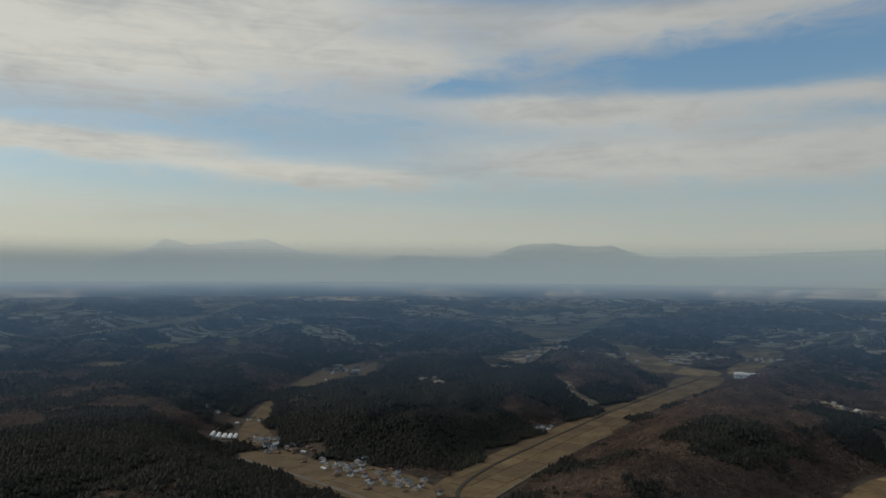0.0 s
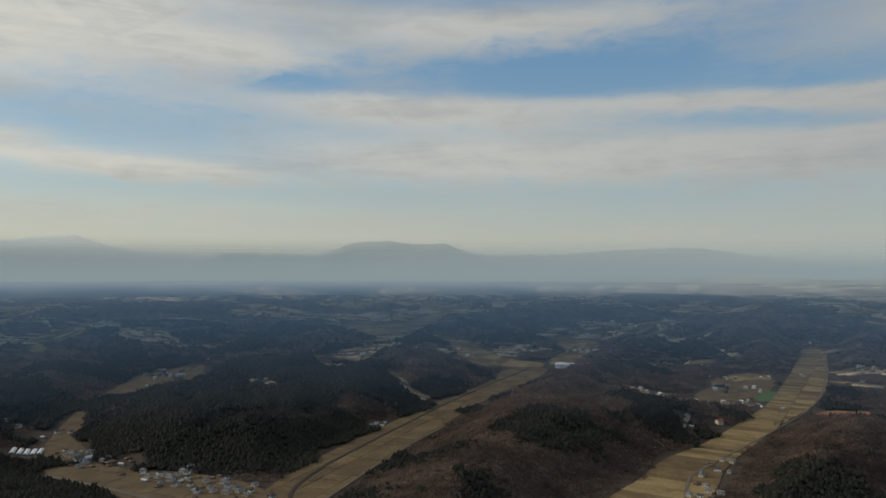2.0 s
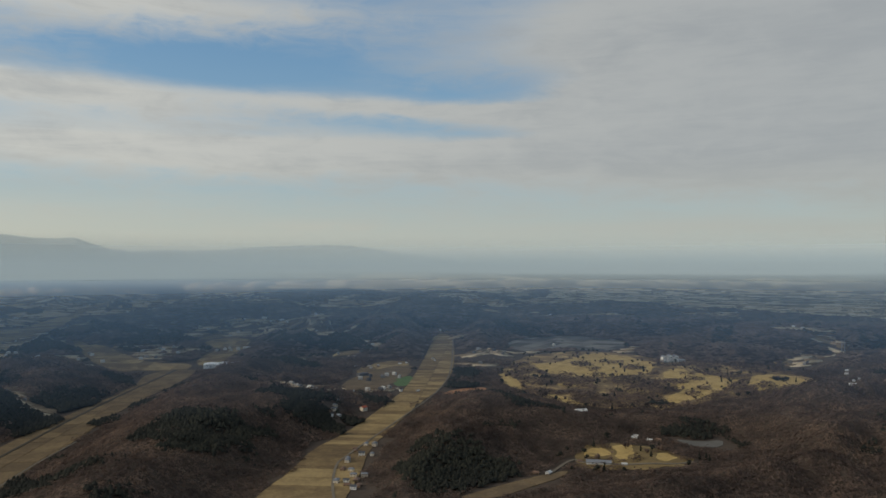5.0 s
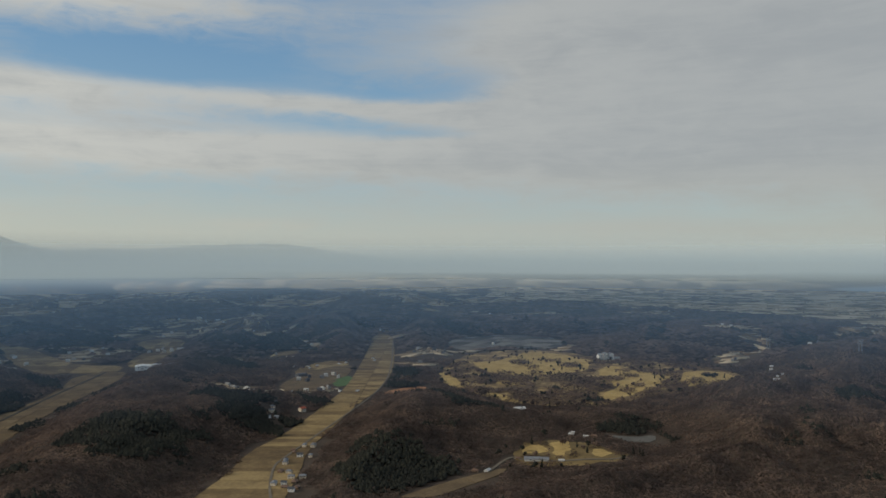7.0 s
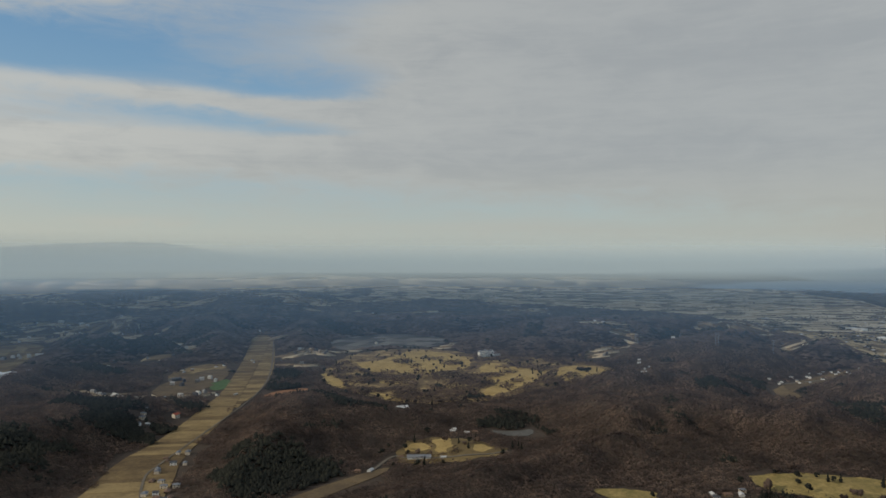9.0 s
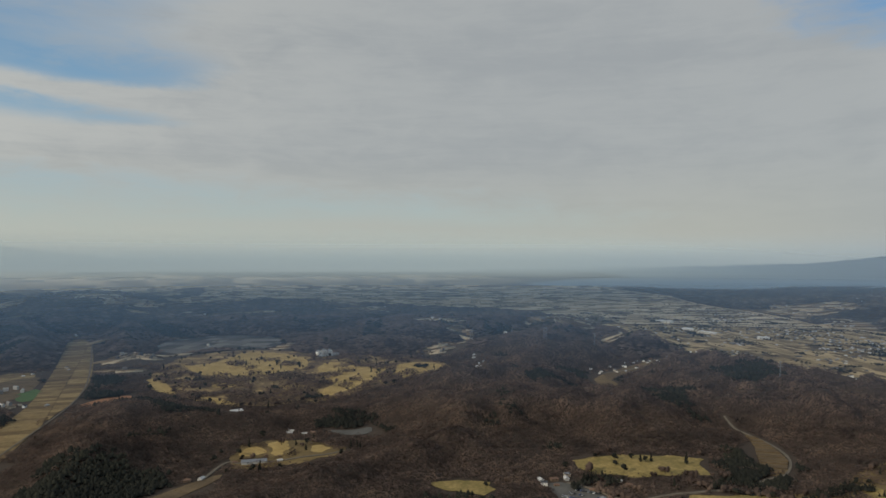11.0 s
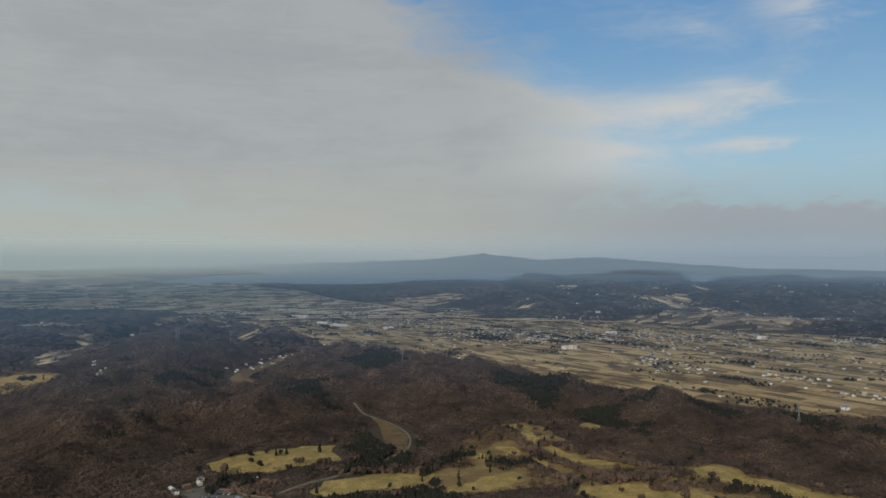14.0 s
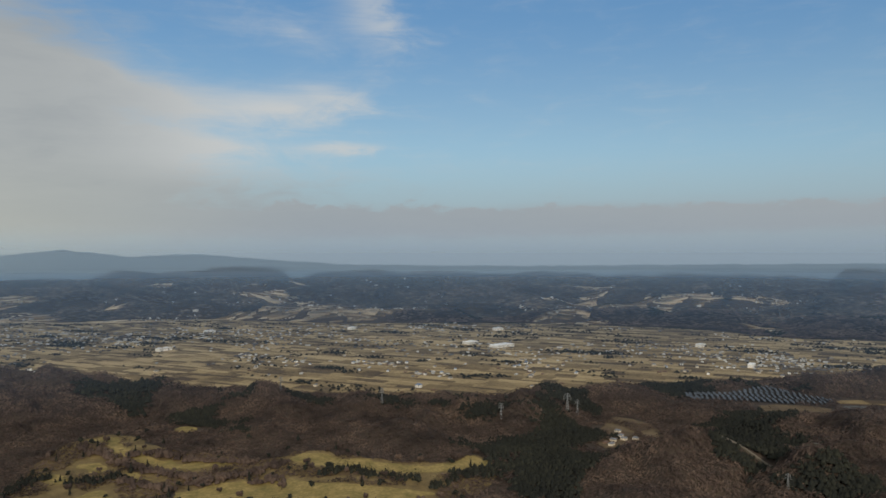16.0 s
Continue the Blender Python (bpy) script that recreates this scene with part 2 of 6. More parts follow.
# ---- plan, in metres from the point under the camera ----
AREA = {}
AREA['valley_a'] = [(-22, 800), (16, 896), (142, 1092), (288, 1302), (458, 1506), (556, 1710), (668, 1698), (590, 1554), (410, 1344), (252, 1098), (128, 906), (70, 810), (56, 788)]
AREA['valley_a_west'] = [(578, 2518), (624, 2576), (558, 2062), (572, 1758), (502, 1746), (508, 2000)]
AREA['valley_a_east'] = [(720, 1852), (906, 2096), (1062, 2276), (1028, 2162), (812, 1842), (674, 1696)]
AREA['valley_a_far'] = [(210, 2682), (294, 3132), (428, 3218), (334, 2670)]
AREA['valley_b'] = [(318, 700), (371, 744), (419, 782), (496, 861), (568, 902), (663, 975), (780, 1074), (876, 1155), (1076, 1365), (1298, 1605), (1640, 1992), (1672, 1930), (1310, 1500), (1074, 1240), (938, 1115), (812, 1026), (665, 903), (550, 806), (494, 736), (430, 668), (385, 622)]
AREA['clear_b'] = [(948, 1444), (1080, 1518), (1132, 1468), (1032, 1362), (936, 1336), (892, 1346)]
AREA['green_b'] = [(918, 1258), (986, 1290), (974, 1246), (904, 1182), (878, 1190)]
AREA['redsoil'] = [(890, 1064), (948, 1086), (1016, 1074), (980, 1020), (916, 1038)]
AREA['strip_b'] = [(510, 584), (544, 584), (596, 584), (642, 582), (686, 574), (658, 560), (598, 558), (540, 554)]
AREA['valley_c_top'] = [(-318, 1200), (-332, 1410), (-314, 1382), (-270, 1118), (-222, 1014), (-276, 1012), (-306, 1078)]
AREA['valley_c'] = [(-274, 982), (-218, 998), (-162, 942), (-102, 930), (-14, 858), (0, 776), (-48, 758), (-110, 792), (-172, 854), (-262, 946)]
AREA['west_plain'] = [(-1380, 2262), (-1310, 2536), (-1252, 2956), (-1114, 3456), (-1038, 3300), (-1046, 2666), (-1166, 2366), (-1290, 2114)]
AREA['yellow_w'] = [(-920, 2216), (-912, 2352), (-802, 2274), (-772, 2014), (-844, 2034)]
AREA['yellow_w2'] = [(-744, 2496), (-708, 2538), (-624, 2238), (-650, 2190)]
AREA['pale_w'] = [(-922, 1776), (-884, 1886), (-778, 1858), (-826, 1762)]
AREA['clear_w'] = [(-324, 1476), (-304, 1762), (-244, 1816), (-214, 1928), (-190, 1840), (-228, 1616), (-278, 1478)]
AREA['g1a'] = [(1138, 1166), (1180, 1172), (1092, 1050), (1032, 970), (1038, 1018)]
AREA['g1b'] = [(1360, 1296), (1308, 1188), (1434, 1194), (1586, 1258), (1594, 1134), (1550, 1026), (1398, 940), (1330, 958), (1256, 976), (1254, 1030), (1236, 1094)]
AREA['g1c'] = [(1160, 1006), (1174, 952), (1134, 924), (1116, 960)]
AREA['g1d'] = [(1444, 942), (1500, 926), (1462, 832), (1514, 782), (1340, 724), (1212, 706), (1126, 704), (1162, 754), (1250, 760), (1278, 822)]
AREA['g1e'] = [(1560, 782), (1614, 730), (1522, 616), (1488, 650), (1358, 672), (1362, 704)]
AREA['g1f'] = [(1018, 924), (1042, 886), (992, 798), (988, 824)]
AREA['p1'] = [(742, 604), (776, 616), (788, 592), (752, 572)]
AREA['p2'] = [(804, 598), (826, 598), (818, 576), (776, 546), (754, 558)]
AREA['p3'] = [(806, 542), (834, 540), (818, 512), (788, 512)]
AREA['lot_p'] = [(916, 584), (934, 544), (970, 532), (930, 510), (902, 530)]
AREA['h1'] = [(914, 212), (924, 172), (958, 112), (980, 54), (928, 58), (902, 40), (876, 72), (858, 108), (848, 134), (856, 190)]
AREA['h0'] = [(730, 322), (760, 306), (770, 274), (754, 262), (722, 254), (706, 310)]
AREA['h2'] = [(758, 74), (806, 66), (828, 28), (846, -36), (860, -66), (810, -52), (772, -32)]
AREA['h4'] = [(1050, -166), (1070, -228), (1000, -210), (922, -226), (882, -244), (862, -302), (828, -302), (830, -254), (890, -218), (972, -196), (1032, -200)]
AREA['h5'] = [(956, -152), (936, -176), (894, -182), (900, -154)]
AREA['h6'] = [(926, -108), (920, -134), (878, -132), (886, -112)]
AREA['h7'] = [(886, -182), (876, -200), (824, -212), (840, -194)]
AREA['h8'] = [(784, -74), (844, -170), (774, -156), (754, -70)]
AREA['hclear'] = [(1066, -294), (1082, -316), (1048, -332), (1038, -300)]
AREA['terrace'] = [(1154, 18), (1090, -20), (1018, -42), (942, -38), (922, -14), (1000, -2), (1086, 2)]
AREA['lot_h'] = [(796, 218), (814, 196), (786, 150), (754, 118), (738, 178)]
AREA['h9'] = [(818, -356), (828, -404), (774, -416), (684, -492), (696, -554), (654, -544), (662, -508), (678, -464), (720, -416), (778, -366)]
AREA['h10'] = [(770, -210), (774, -270), (748, -324), (712, -342), (634, -434), (594, -428), (746, -204)]
AREA['clear_e'] = [(760, -860), (714, -882), (662, -868), (614, -798), (638, -762), (626, -702), (672, -748)]
AREA['solar'] = [(800, -1112), (748, -1192), (756, -1304), (698, -1278), (610, -1264), (604, -1216), (688, -1156), (758, -1082)]
AREA['solar_soil'] = [(678, -1138), (586, -1216), (558, -1136), (624, -1086)]
AREA['solar2'] = [(588, -1238), (522, -1298), (490, -1218), (554, -1196)]
AREA['strip_e'] = [(614, -1282), (524, -1372), (512, -1336), (594, -1244)]
AREA['plain'] = [(2480, 3590), (1950, 3990), (2120, 4200), (2730, 3850), (3440, 3225), (4140, 2235), (4480, 1440), (4300, 488), (3852, 258), (3520, -84), (2968, -288), (2928, -798), (2382, -1254), (2014, -1758), (1544, -2120), (1138, -2106), (940, -2258), (654, -2334), (462, -1650), (666, -1602), (858, -1270), (894, -1058), (998, -806), (1164, -612), (1634, -216), (1932, 56), (2234, 218), (2704, 456), (3140, 734), (3310, 1080), (3338, 2116), (3072, 2878)]
AREA['rough_g'] = [(1130, 1162), (1400, 1334), (1670, 1324), (1608, 1042), (1694, 752), (1502, 588), (1328, 658), (1162, 678), (1086, 682), (974, 778), (1004, 922)]
AREA['rough_p'] = [(710, 592), (788, 630), (846, 596), (848, 522), (822, 484), (770, 488), (702, 560)]
AREA['rough_h'] = [(952, -102), (1066, -164), (1088, -236), (964, -250), (904, -266), (872, -320), (802, -310), (772, -204), (746, -8), (846, -6), (880, -70)]
AREA['rough_e'] = [(770, -204), (826, -288), (834, -354), (840, -410), (784, -424), (690, -500), (704, -564), (646, -546), (574, -470), (614, -386), (738, -202)]
AREA['mid_village'] = [(1564, 320), (1776, 272), (1968, 216), (2244, 106), (2180, 105), (1940, 185), (1740, 238), (1560, 285), (1500, 250), (1400, 235), (1380, 262), (1480, 290)]
AREA['clear_g'] = [(1698, 1688), (1964, 1644), (1984, 1416), (1736, 1260), (1638, 1392), (1470, 1438)]
AREA['va_n1'] = [(572, 2370), (642, 2410), (612, 2042), (618, 1852), (692, 1782), (638, 1688), (564, 1730), (504, 1836), (506, 2028)]
AREA['va_n2'] = [(908, 2296), (1092, 2326), (934, 2010), (758, 1764), (708, 1754), (848, 2004)]
AREA['va_n3'] = [(228, 2692), (334, 3122), (520, 3078), (660, 3294), (906, 3756), (898, 3600), (612, 2934), (352, 2552)]
AREA['vb_side'] = [(808, 1294), (986, 1414), (1108, 1432), (1012, 1308), (862, 1198), (774, 1200)]
AREA['hamlet_w'] = [(-294, 1676), (-272, 1816), (-200, 1760), (-180, 1966), (-158, 1820), (-178, 1658), (-214, 1568), (-262, 1582)]
LINE = {}
LINE['canal_a'] = [(14, 762), (24, 860), (160, 1072), (350, 1352), (618, 1702)]
LINE['road_a'] = [(38, 758), (80, 830), (172, 986), (264, 1108)]
LINE['road_b'] = [(408, 662), (436, 712), (482, 778), (508, 798), (560, 836), (684, 924), (918, 1096), (1100, 1272), (1570, 1808)]
LINE['road_c'] = [(-262, 946), (-194, 888), (-144, 844), (-86, 790), (-46, 748)]
LINE['road_p'] = [(648, 576), (724, 604), (720, 578), (752, 536), (784, 498), (818, 488)]
LINE['road_t'] = [(1202, 42), (1154, 18), (1096, -20), (1024, -44), (942, -38), (914, -14)]
LINE['road_h'] = [(914, -14), (856, 10), (824, 54), (798, 90), (766, 120), (800, 160), (810, 194)]
LINE['road_e'] = [(514, -758), (464, -740), (418, -746), (370, -736)]
LINE['levee'] = [(4332, 1414), (4256, 482), (3800, 254), (3470, -82), (2924, -284), (2714, -978)]
LINE['road_v'] = [(1626, 314), (1730, 250), (1900, 200), (2108, 124)]
SPOT = {}
SPOT['houses_c'] = [(-232, 1014), (-218, 996), (-198, 974), (-186, 990), (-132, 906), (-118, 884), (-92, 874), (-64, 838), (-40, 844), (-100, 916), (-54, 868), (-152, 928), (-84, 904), (-26, 826), (-312, 1178), (-256, 1062), (-260, 1038), (-370, 1188), (-124, 916), (-108, 894)]
SPOT['greenh_c'] = [(-322, 1060)]
SPOT['house_a'] = [(158, 1142), (170, 1140)]
SPOT['roof_a1'] = [(686, 1584)]
SPOT['houses_b'] = [(480, 740), (470, 720), (530, 792), (536, 814), (444, 680), (442, 712), (564, 832), (454, 704), (498, 776), (690, 1026), (854, 1140), (856, 1166), (628, 1020), (624, 998), (636, 1042), (976, 1454), (1024, 1460), (998, 1460), (1080, 1446), (1128, 1472), (1200, 1462), (634, 1030)]
SPOT['club1'] = [(1592, 1014)]
SPOT['white_b'] = [(906, 736)]
SPOT['house_s'] = [(654, 580)]
SPOT['houses_e1'] = [(1606, 584), (1686, 638), (1558, 572)]
SPOT['houses_h'] = [(814, 210), (794, 162), (764, 112), (822, 198), (804, 216), (776, 140), (834, 140)]
SPOT['pond_h'] = [(848, 0)]
SPOT['hamlet_e'] = [(660, -778), (654, -762), (652, -776), (646, -748), (670, -792), (640, -770)]
SPOT['pylons'] = [(822, -842), (798, -840), (842, -720), (410, -752), (1268, -546), (1050, -634), (2156, 434), (2264, 610), (2180, 830), (1688, -52), (2124, 816), (2230, 608)]
SPOT['fact'] = [(2778, 220), (2684, 148), (1604, -1258), (1504, -1288)]
SPOT['dome_house'] = [(1524, -176), (1542, -168)]
SPOT['whites_far'] = [(-1242, 2642), (-1236, 2308), (-1128, 3140), (86, 2342), (-216, 1616), (-206, 1976)]
SPOT['trees_h1'] = [(886, 154), (866, 140), (922, 140), (914, 128), (916, 122), (920, 116), (932, 76), (828, 170), (816, 176), (802, 146), (828, 80)]
SPOT['copse_h1'] = [(878, 100), (872, 94), (860, 68), (856, 62), (894, 32), (884, 28), (802, 116), (850, 176)]
SPOT['sheds_p'] = [(874, 614), (882, 594)]
BELT = [
    [(1020, -162), (958, -186), (904, -200), (852, -220), (806, -240), (772, -254)],
    [(876, -126), (856, -154), (868, -184)],
    [(854, -182), (816, -192), (778, -216)],
    [(820, -48), (858, -68), (906, -96), (908, -124)],
    [(786, -244), (784, -288), (790, -318), (798, -352)],
    [(734, -362), (736, -402), (700, -412), (662, -446)],
    [(750, -290), (746, -322)],
    [(628, -442), (636, -488), (620, -540)],
    [(944, -208), (928, -236), (852, -278), (824, -326)],
    [(842, 42), (884, 24), (856, -4)],
    [(812, 158), (786, 138), (774, 112)],
    [(792, 180), (812, 176), (834, 162), (826, 144)],
    [(846, 82), (850, 56), (834, -36)],
]

# ---- lie of the land ----
EYE = 250.0


def lattice(x, y, seed):
    """Smooth noise between 0 and 1 on a unit lattice."""
    xi, yi = np.floor(x).astype(np.int64), np.floor(y).astype(np.int64)
    fx, fy = x - xi, y - yi
    fx, fy = fx * fx * (3 - 2 * fx), fy * fy * (3 - 2 * fy)

    def h(i, j):
        v = (i * 374761393 + j * 668265263 + seed * 974711) & 0x7FFFFFFF
        v = ((v ^ (v >> 13)) * 1274126177) & 0x7FFFFFFF
        return ((v ^ (v >> 16)) & 0xFFFF) / 65535.0

    return (h(xi, yi) * (1 - fx) + h(xi + 1, yi) * fx) * (1 - fy) + (h(xi, yi + 1) * (1 - fx) + h(xi + 1, yi + 1) * fx) * fy


def fbm(x, y, size, seed, octaves=3):
    v, a, tot = 0.0, 1.0, 0.0
    for i in range(octaves):
        v = v + a * lattice(x / size + 17.3 * i, y / size - 9.1 * i, seed + i)
        tot += a
        a, size = a * 0.5, size * 0.5
    return v / tot


def wide(r):
    """Beyond 2.6 km the basin rises towards its rim: the level distance that a place at r stands for."""
    q = np.clip((np.asarray(r, float) - 2600) / 2100, 0, 0.99935)
    return np.where(np.asarray(r) < 2600, r, 2600 - 2100 * np.log(1 - q))


def base(r):
    r = np.asarray(r, float)
    return np.where(r < 2600, 0.0, EYE * (1 - r / np.maximum(wide(r), 1.0)))


def sdf(poly, x, y):
    """Distance to a polygon's outline, negative inside."""
    d = np.full(x.shape, 1e9)
    inside = np.zeros(x.shape, bool)
    n = len(poly)
    for i in range(n):
        (ax, ay), (bx, by) = poly[i], poly[(i + 1) % n]
        ex, ey = bx - ax, by - ay
        t = np.clip(((x - ax) * ex + (y - ay) * ey) / max(ex * ex + ey * ey, 1e-6), 0, 1)
        d = np.minimum(d, (x - ax - t * ex) ** 2 + (y - ay - t * ey) ** 2)
        if ay != by:
            inside ^= ((ay > y) != (by > y)) & (x < ex * (y - ay) / (by - ay) + ax)
    return np.where(inside, -1.0, 1.0) * np.sqrt(d)


def line_distance(pts, x, y):
    d = np.full(x.shape, 1e9)
    for (ax, ay), (bx, by) in zip(pts, pts[1:]):
        ex, ey = bx - ax, by - ay
        t = np.clip(((x - ax) * ex + (y - ay) * ey) / max(ex * ex + ey * ey, 1e-6), 0, 1)
        d = np.minimum(d, np.hypot(x - ax - t * ex, y - ay - t * ey))
    return d


def near(pts, x, y, reach, gauge):
    """gauge(pts, x, y) where it may be under reach, a large number elsewhere."""
    xs, ys = [p[0] for p in pts], [p[1] for p in pts]
    d = np.full(x.shape, 1e4)
    s = (x > min(xs) - reach) & (x < max(xs) + reach) & (y > min(ys) - reach) & (y < max(ys) + reach)
    if s.any():
        d[s] = gauge(pts, x[s], y[s])
    return d


# scattered clearings far off in the woods
rng = random.Random(21)
for n in range(120):
    a_, level = radians(rng.uniform(-160, 34)), math.exp(rng.uniform(math.log(1650), math.log(9000)))
    if a_ < radians(-58):
        continue
    r_ = level if level < 2600 else 2600 + 2100 * (1 - math.exp(-(level - 2600) / 2100))
    cx_, cy_ = -r_ * math.sin(a_), r_ * math.cos(a_)
    if min(near(p, np.array([cx_]), np.array([cy_]), 400, sdf)[0] for p in AREA.values()) < 70:
        continue
    ra, rb, tilt = rng.uniform(40, 130) * (r_ / 2000) ** 0.6, rng.uniform(22, 60) * (r_ / 2000) ** 0.3, -a_ + rng.uniform(-0.7, 0.7)
    ring_ = []
    for q in range(9):
        w_ = 2 * math.pi * q / 9
        u_, v_ = ra * math.cos(w_) * rng.uniform(0.6, 1.2), rb * math.sin(w_) * rng.uniform(0.6, 1.2)
        ring_.append((cx_ + u_ * math.cos(tilt) - v_ * math.sin(tilt), cy_ + u_ * math.sin(tilt) + v_ * math.cos(tilt)))
    AREA["far_clearing_%d" % n] = ring_



def open_patch(x, y):
    """Ragged clearings in the farther woods."""
    r = np.hypot(x, y)
    turn_ = np.arctan2(x, y)
    west = step(turn_, 1.25, 0.6)
    rim = (turn_ > 1.4) & (r > 4000)
    beyond = (turn_ > 0.78) & (turn_ < 1.62) & (r > 4380)
    patch = (fbm(x, y, 330, 40, 4) > 0.635 - 0.065 * west - 0.25 * beyond) & (r > 1900)
    floor_ = (dale(x, y) < 0.02 + 0.045 * fbm(x, y, 640, 57, 2)) & (fbm(x, y, 520, 58, 2) > 0.42) & (west > 0.5) & (r > 1330)
    return (patch & ~rim) | floor_


def dale(x, y):
    """Near 0 along winding valley floors, larger up the slopes between them."""
    return np.abs(2 * fbm(x, y, 520, 55, 4) - 1)


GOLF = [k for k in AREA if k[0] in "gh" and k[1].isdigit()] + ["p1", "p2", "p3"]
ROUGH = ["rough_g", "rough_p", "rough_h", "rough_e"]
FLAT = [k for k in AREA if k not in GOLF + ROUGH]


def open_distance(x, y, keys):
    d = np.full(x.shape, 1e4)
    for k in keys:
        d = np.minimum(d, near(AREA[k], x, y, 280, sdf))
    return d


def road_distance(x, y):
    d = np.full(x.shape, 1e4)
    for k in LINE:
        d = np.minimum(d, near(LINE[k], x, y, 230, line_distance))
    return d


def step(d, a, b):
    t = np.clip((d - a) / (b - a), 0, 1)
    return t * t * (3 - 2 * t)


# single hills: x, y, radius, height
HILLS = [(1520, -60, 190, 12), (1260, -380, 230, -12), (950, -590, 270, -8), (820, -760, 190, -1), (720, -1000, 210, -9), (610, -1010, 130, -20), (760, -1020, 120, -10), (690, 745, 200, 12), (330, 930, 200, 15), (120, 1500, 240, 18), (430, 1180, 160, 16), (-420, 860, 160, 34), (1150, 420, 220, 10), (640, 1880, 320, -22), (-1020, 2060, 330, -24), (-420, 1780, 260, -14)]


# hills beyond the plain: azimuth, distance, radius, height
FAR_HILLS = [(-111, 4250, 330, 44), (-120, 4100, 300, 40), (-133, 4050, 280, 50), (-140, 3800, 200, 24), (-146, 4150, 300, 45), (-158, 4150, 300, 60), (-99, 4350, 300, 14), (-115, 3700, 200, 24), (-153, 3750, 220, 26), (-105, 3900, 300, 30), (-127, 3800, 260, 25), (26, 4450, 380, 40)]


def land(x, y, d_flat=None, d_golf=None):
    """Height of the ground."""
    x, y = np.asarray(x, float), np.asarray(y, float)
    r = np.hypot(x, y)
    if d_flat is None:
        d_flat, d_golf = open_distance(x, y, FLAT), open_distance(x, y, GOLF + ROUGH)
    keep = step(d_flat, 8, 135) * (0.12 + 0.88 * step(d_golf, 12, 200))
    ridge = 1 - np.abs(2 * fbm(x, y, 520, 5) - 1)
    spur = 1 - np.abs(2 * fbm(x, y, 210, 15, 3) - 1)
    h = 5 + 50 * ridge ** 1.6 * fbm(x, y, 900, 9, 2) * 1.3 + 36 * spur ** 1.5 * (0.4 + fbm(x, y, 600, 19, 2))
    gully = 1 - np.abs(2 * fbm(x, y, 140, 25, 3) - 1)
    h = h + 32 * gully * step(h, 8, 30)
    # farther out: many low wooded mounds parted by winding valleys
    turn_ = np.arctan2(x, y)
    away = step(r, 1200 + 500 * step(turn_, 0.7, 1.1), 1550 + 500 * step(turn_, 0.7, 1.1))
    d = dale(x, y)
    mound = 3 + 30 * step(d, 0.03, 0.36) * (0.6 + 0.8 * fbm(x, y, 300, 59, 2)) + 13 * spur * step(d, 0.06, 0.3) + 9 * gully * step(d, 0.06, 0.3)
    mound = mound * (1 - 0.7 * step(turn_, 0.7, 0.9) * step(turn_, 1.75, 1.6) * step(r, 2800, 3300))
    knoll = step(np.abs(2 * fbm(x, y, 250, 61, 4) - 1), 0.0, 0.42)
    bump_ = step(np.abs(2 * fbm(x, y, 135, 63, 3) - 1), 0.0, 0.5)
    h = 0.30 * h + (25 * knoll + 36 * bump_ * (0.5 + 0.5 * knoll)) * step(h, 4, 30) * (1 - 0.45 * step(turn_, 1.0, 1.3))
    mound = mound * (1 + 0.5 * step(turn_, 1.6, 1.75) * step(r, 3000, 3500))
    h = h * (1 - away) + mound * away
    for hx, hy, hr, hh in HILLS:
        h = h + hh * np.exp(-((x - hx) ** 2 + (y - hy) ** 2) / hr ** 2)
    # small spurs and hollows
    h = h + 13 * (step(np.abs(2 * fbm(x, y, 92, 67, 2) - 1), 0.0, 0.45) - 0.6) * step(h, 10, 30) * step(r, 2000, 1500)
    # the hills round the farm valleys are low and rounded
    over = np.maximum(h - 28, 0)
    h = h + (over / (1 + over / 26) - over) * step(turn_, 1.15, 0.85) * step(r, 1700, 1300)
    h = np.maximum(h, 3.0) * (0.4 + 0.6 * step(r, 560, 880)) * step(r, 20, 260)
    b = base(r)
    h = h * np.sqrt(1 - b / EYE) * np.clip(1.15 - 0.15 * r / 1500, 0.75, 1)
    rolls = fbm(x, y, 260, 71, 3)
    for ha, hd, hr, hh in FAR_HILLS:
        h = h + 0.36 * hh * (0.35 + 1.3 * rolls) * np.exp(-((x + hd * math.sin(radians(ha))) ** 2 + (y - hd * math.cos(radians(ha))) ** 2) / hr ** 2)
    h = h * (1 - step(r, 4150, 4560))
    # long low ridges one behind another beyond the plain
    east = step(turn_, 1.5, 1.75)
    for r0, high, seed in ((4390, 34, 81), (4150, 40, 84), (3880, 34, 87), (3600, 22, 90)):
        off = r - r0 - 260 * (fbm(x, y, 900, seed, 2) - 0.5)
        h = h + east * high * np.exp(-(off / 85) ** 2) * (0.15 + 1.1 * step(fbm(x, y, 420, seed + 40, 3), 0.3, 0.68))
    # the last of the land falls away behind the ridges
    return b - 80 * step(r, 4430, 4620) * step(turn_, 1.36, 1.5) + h * keep


def mesh_object(name, verts, faces, material, parent=None, smooth=False):
    me = bpy.data.meshes.new(name)
    me.from_pydata(verts, [], faces)
    if smooth:
        me.polygons.foreach_set("use_smooth", [True] * len(me.polygons))
    me.materials.append(material)
    ob = new(name, me)
    ob.parent = parent
    return ob


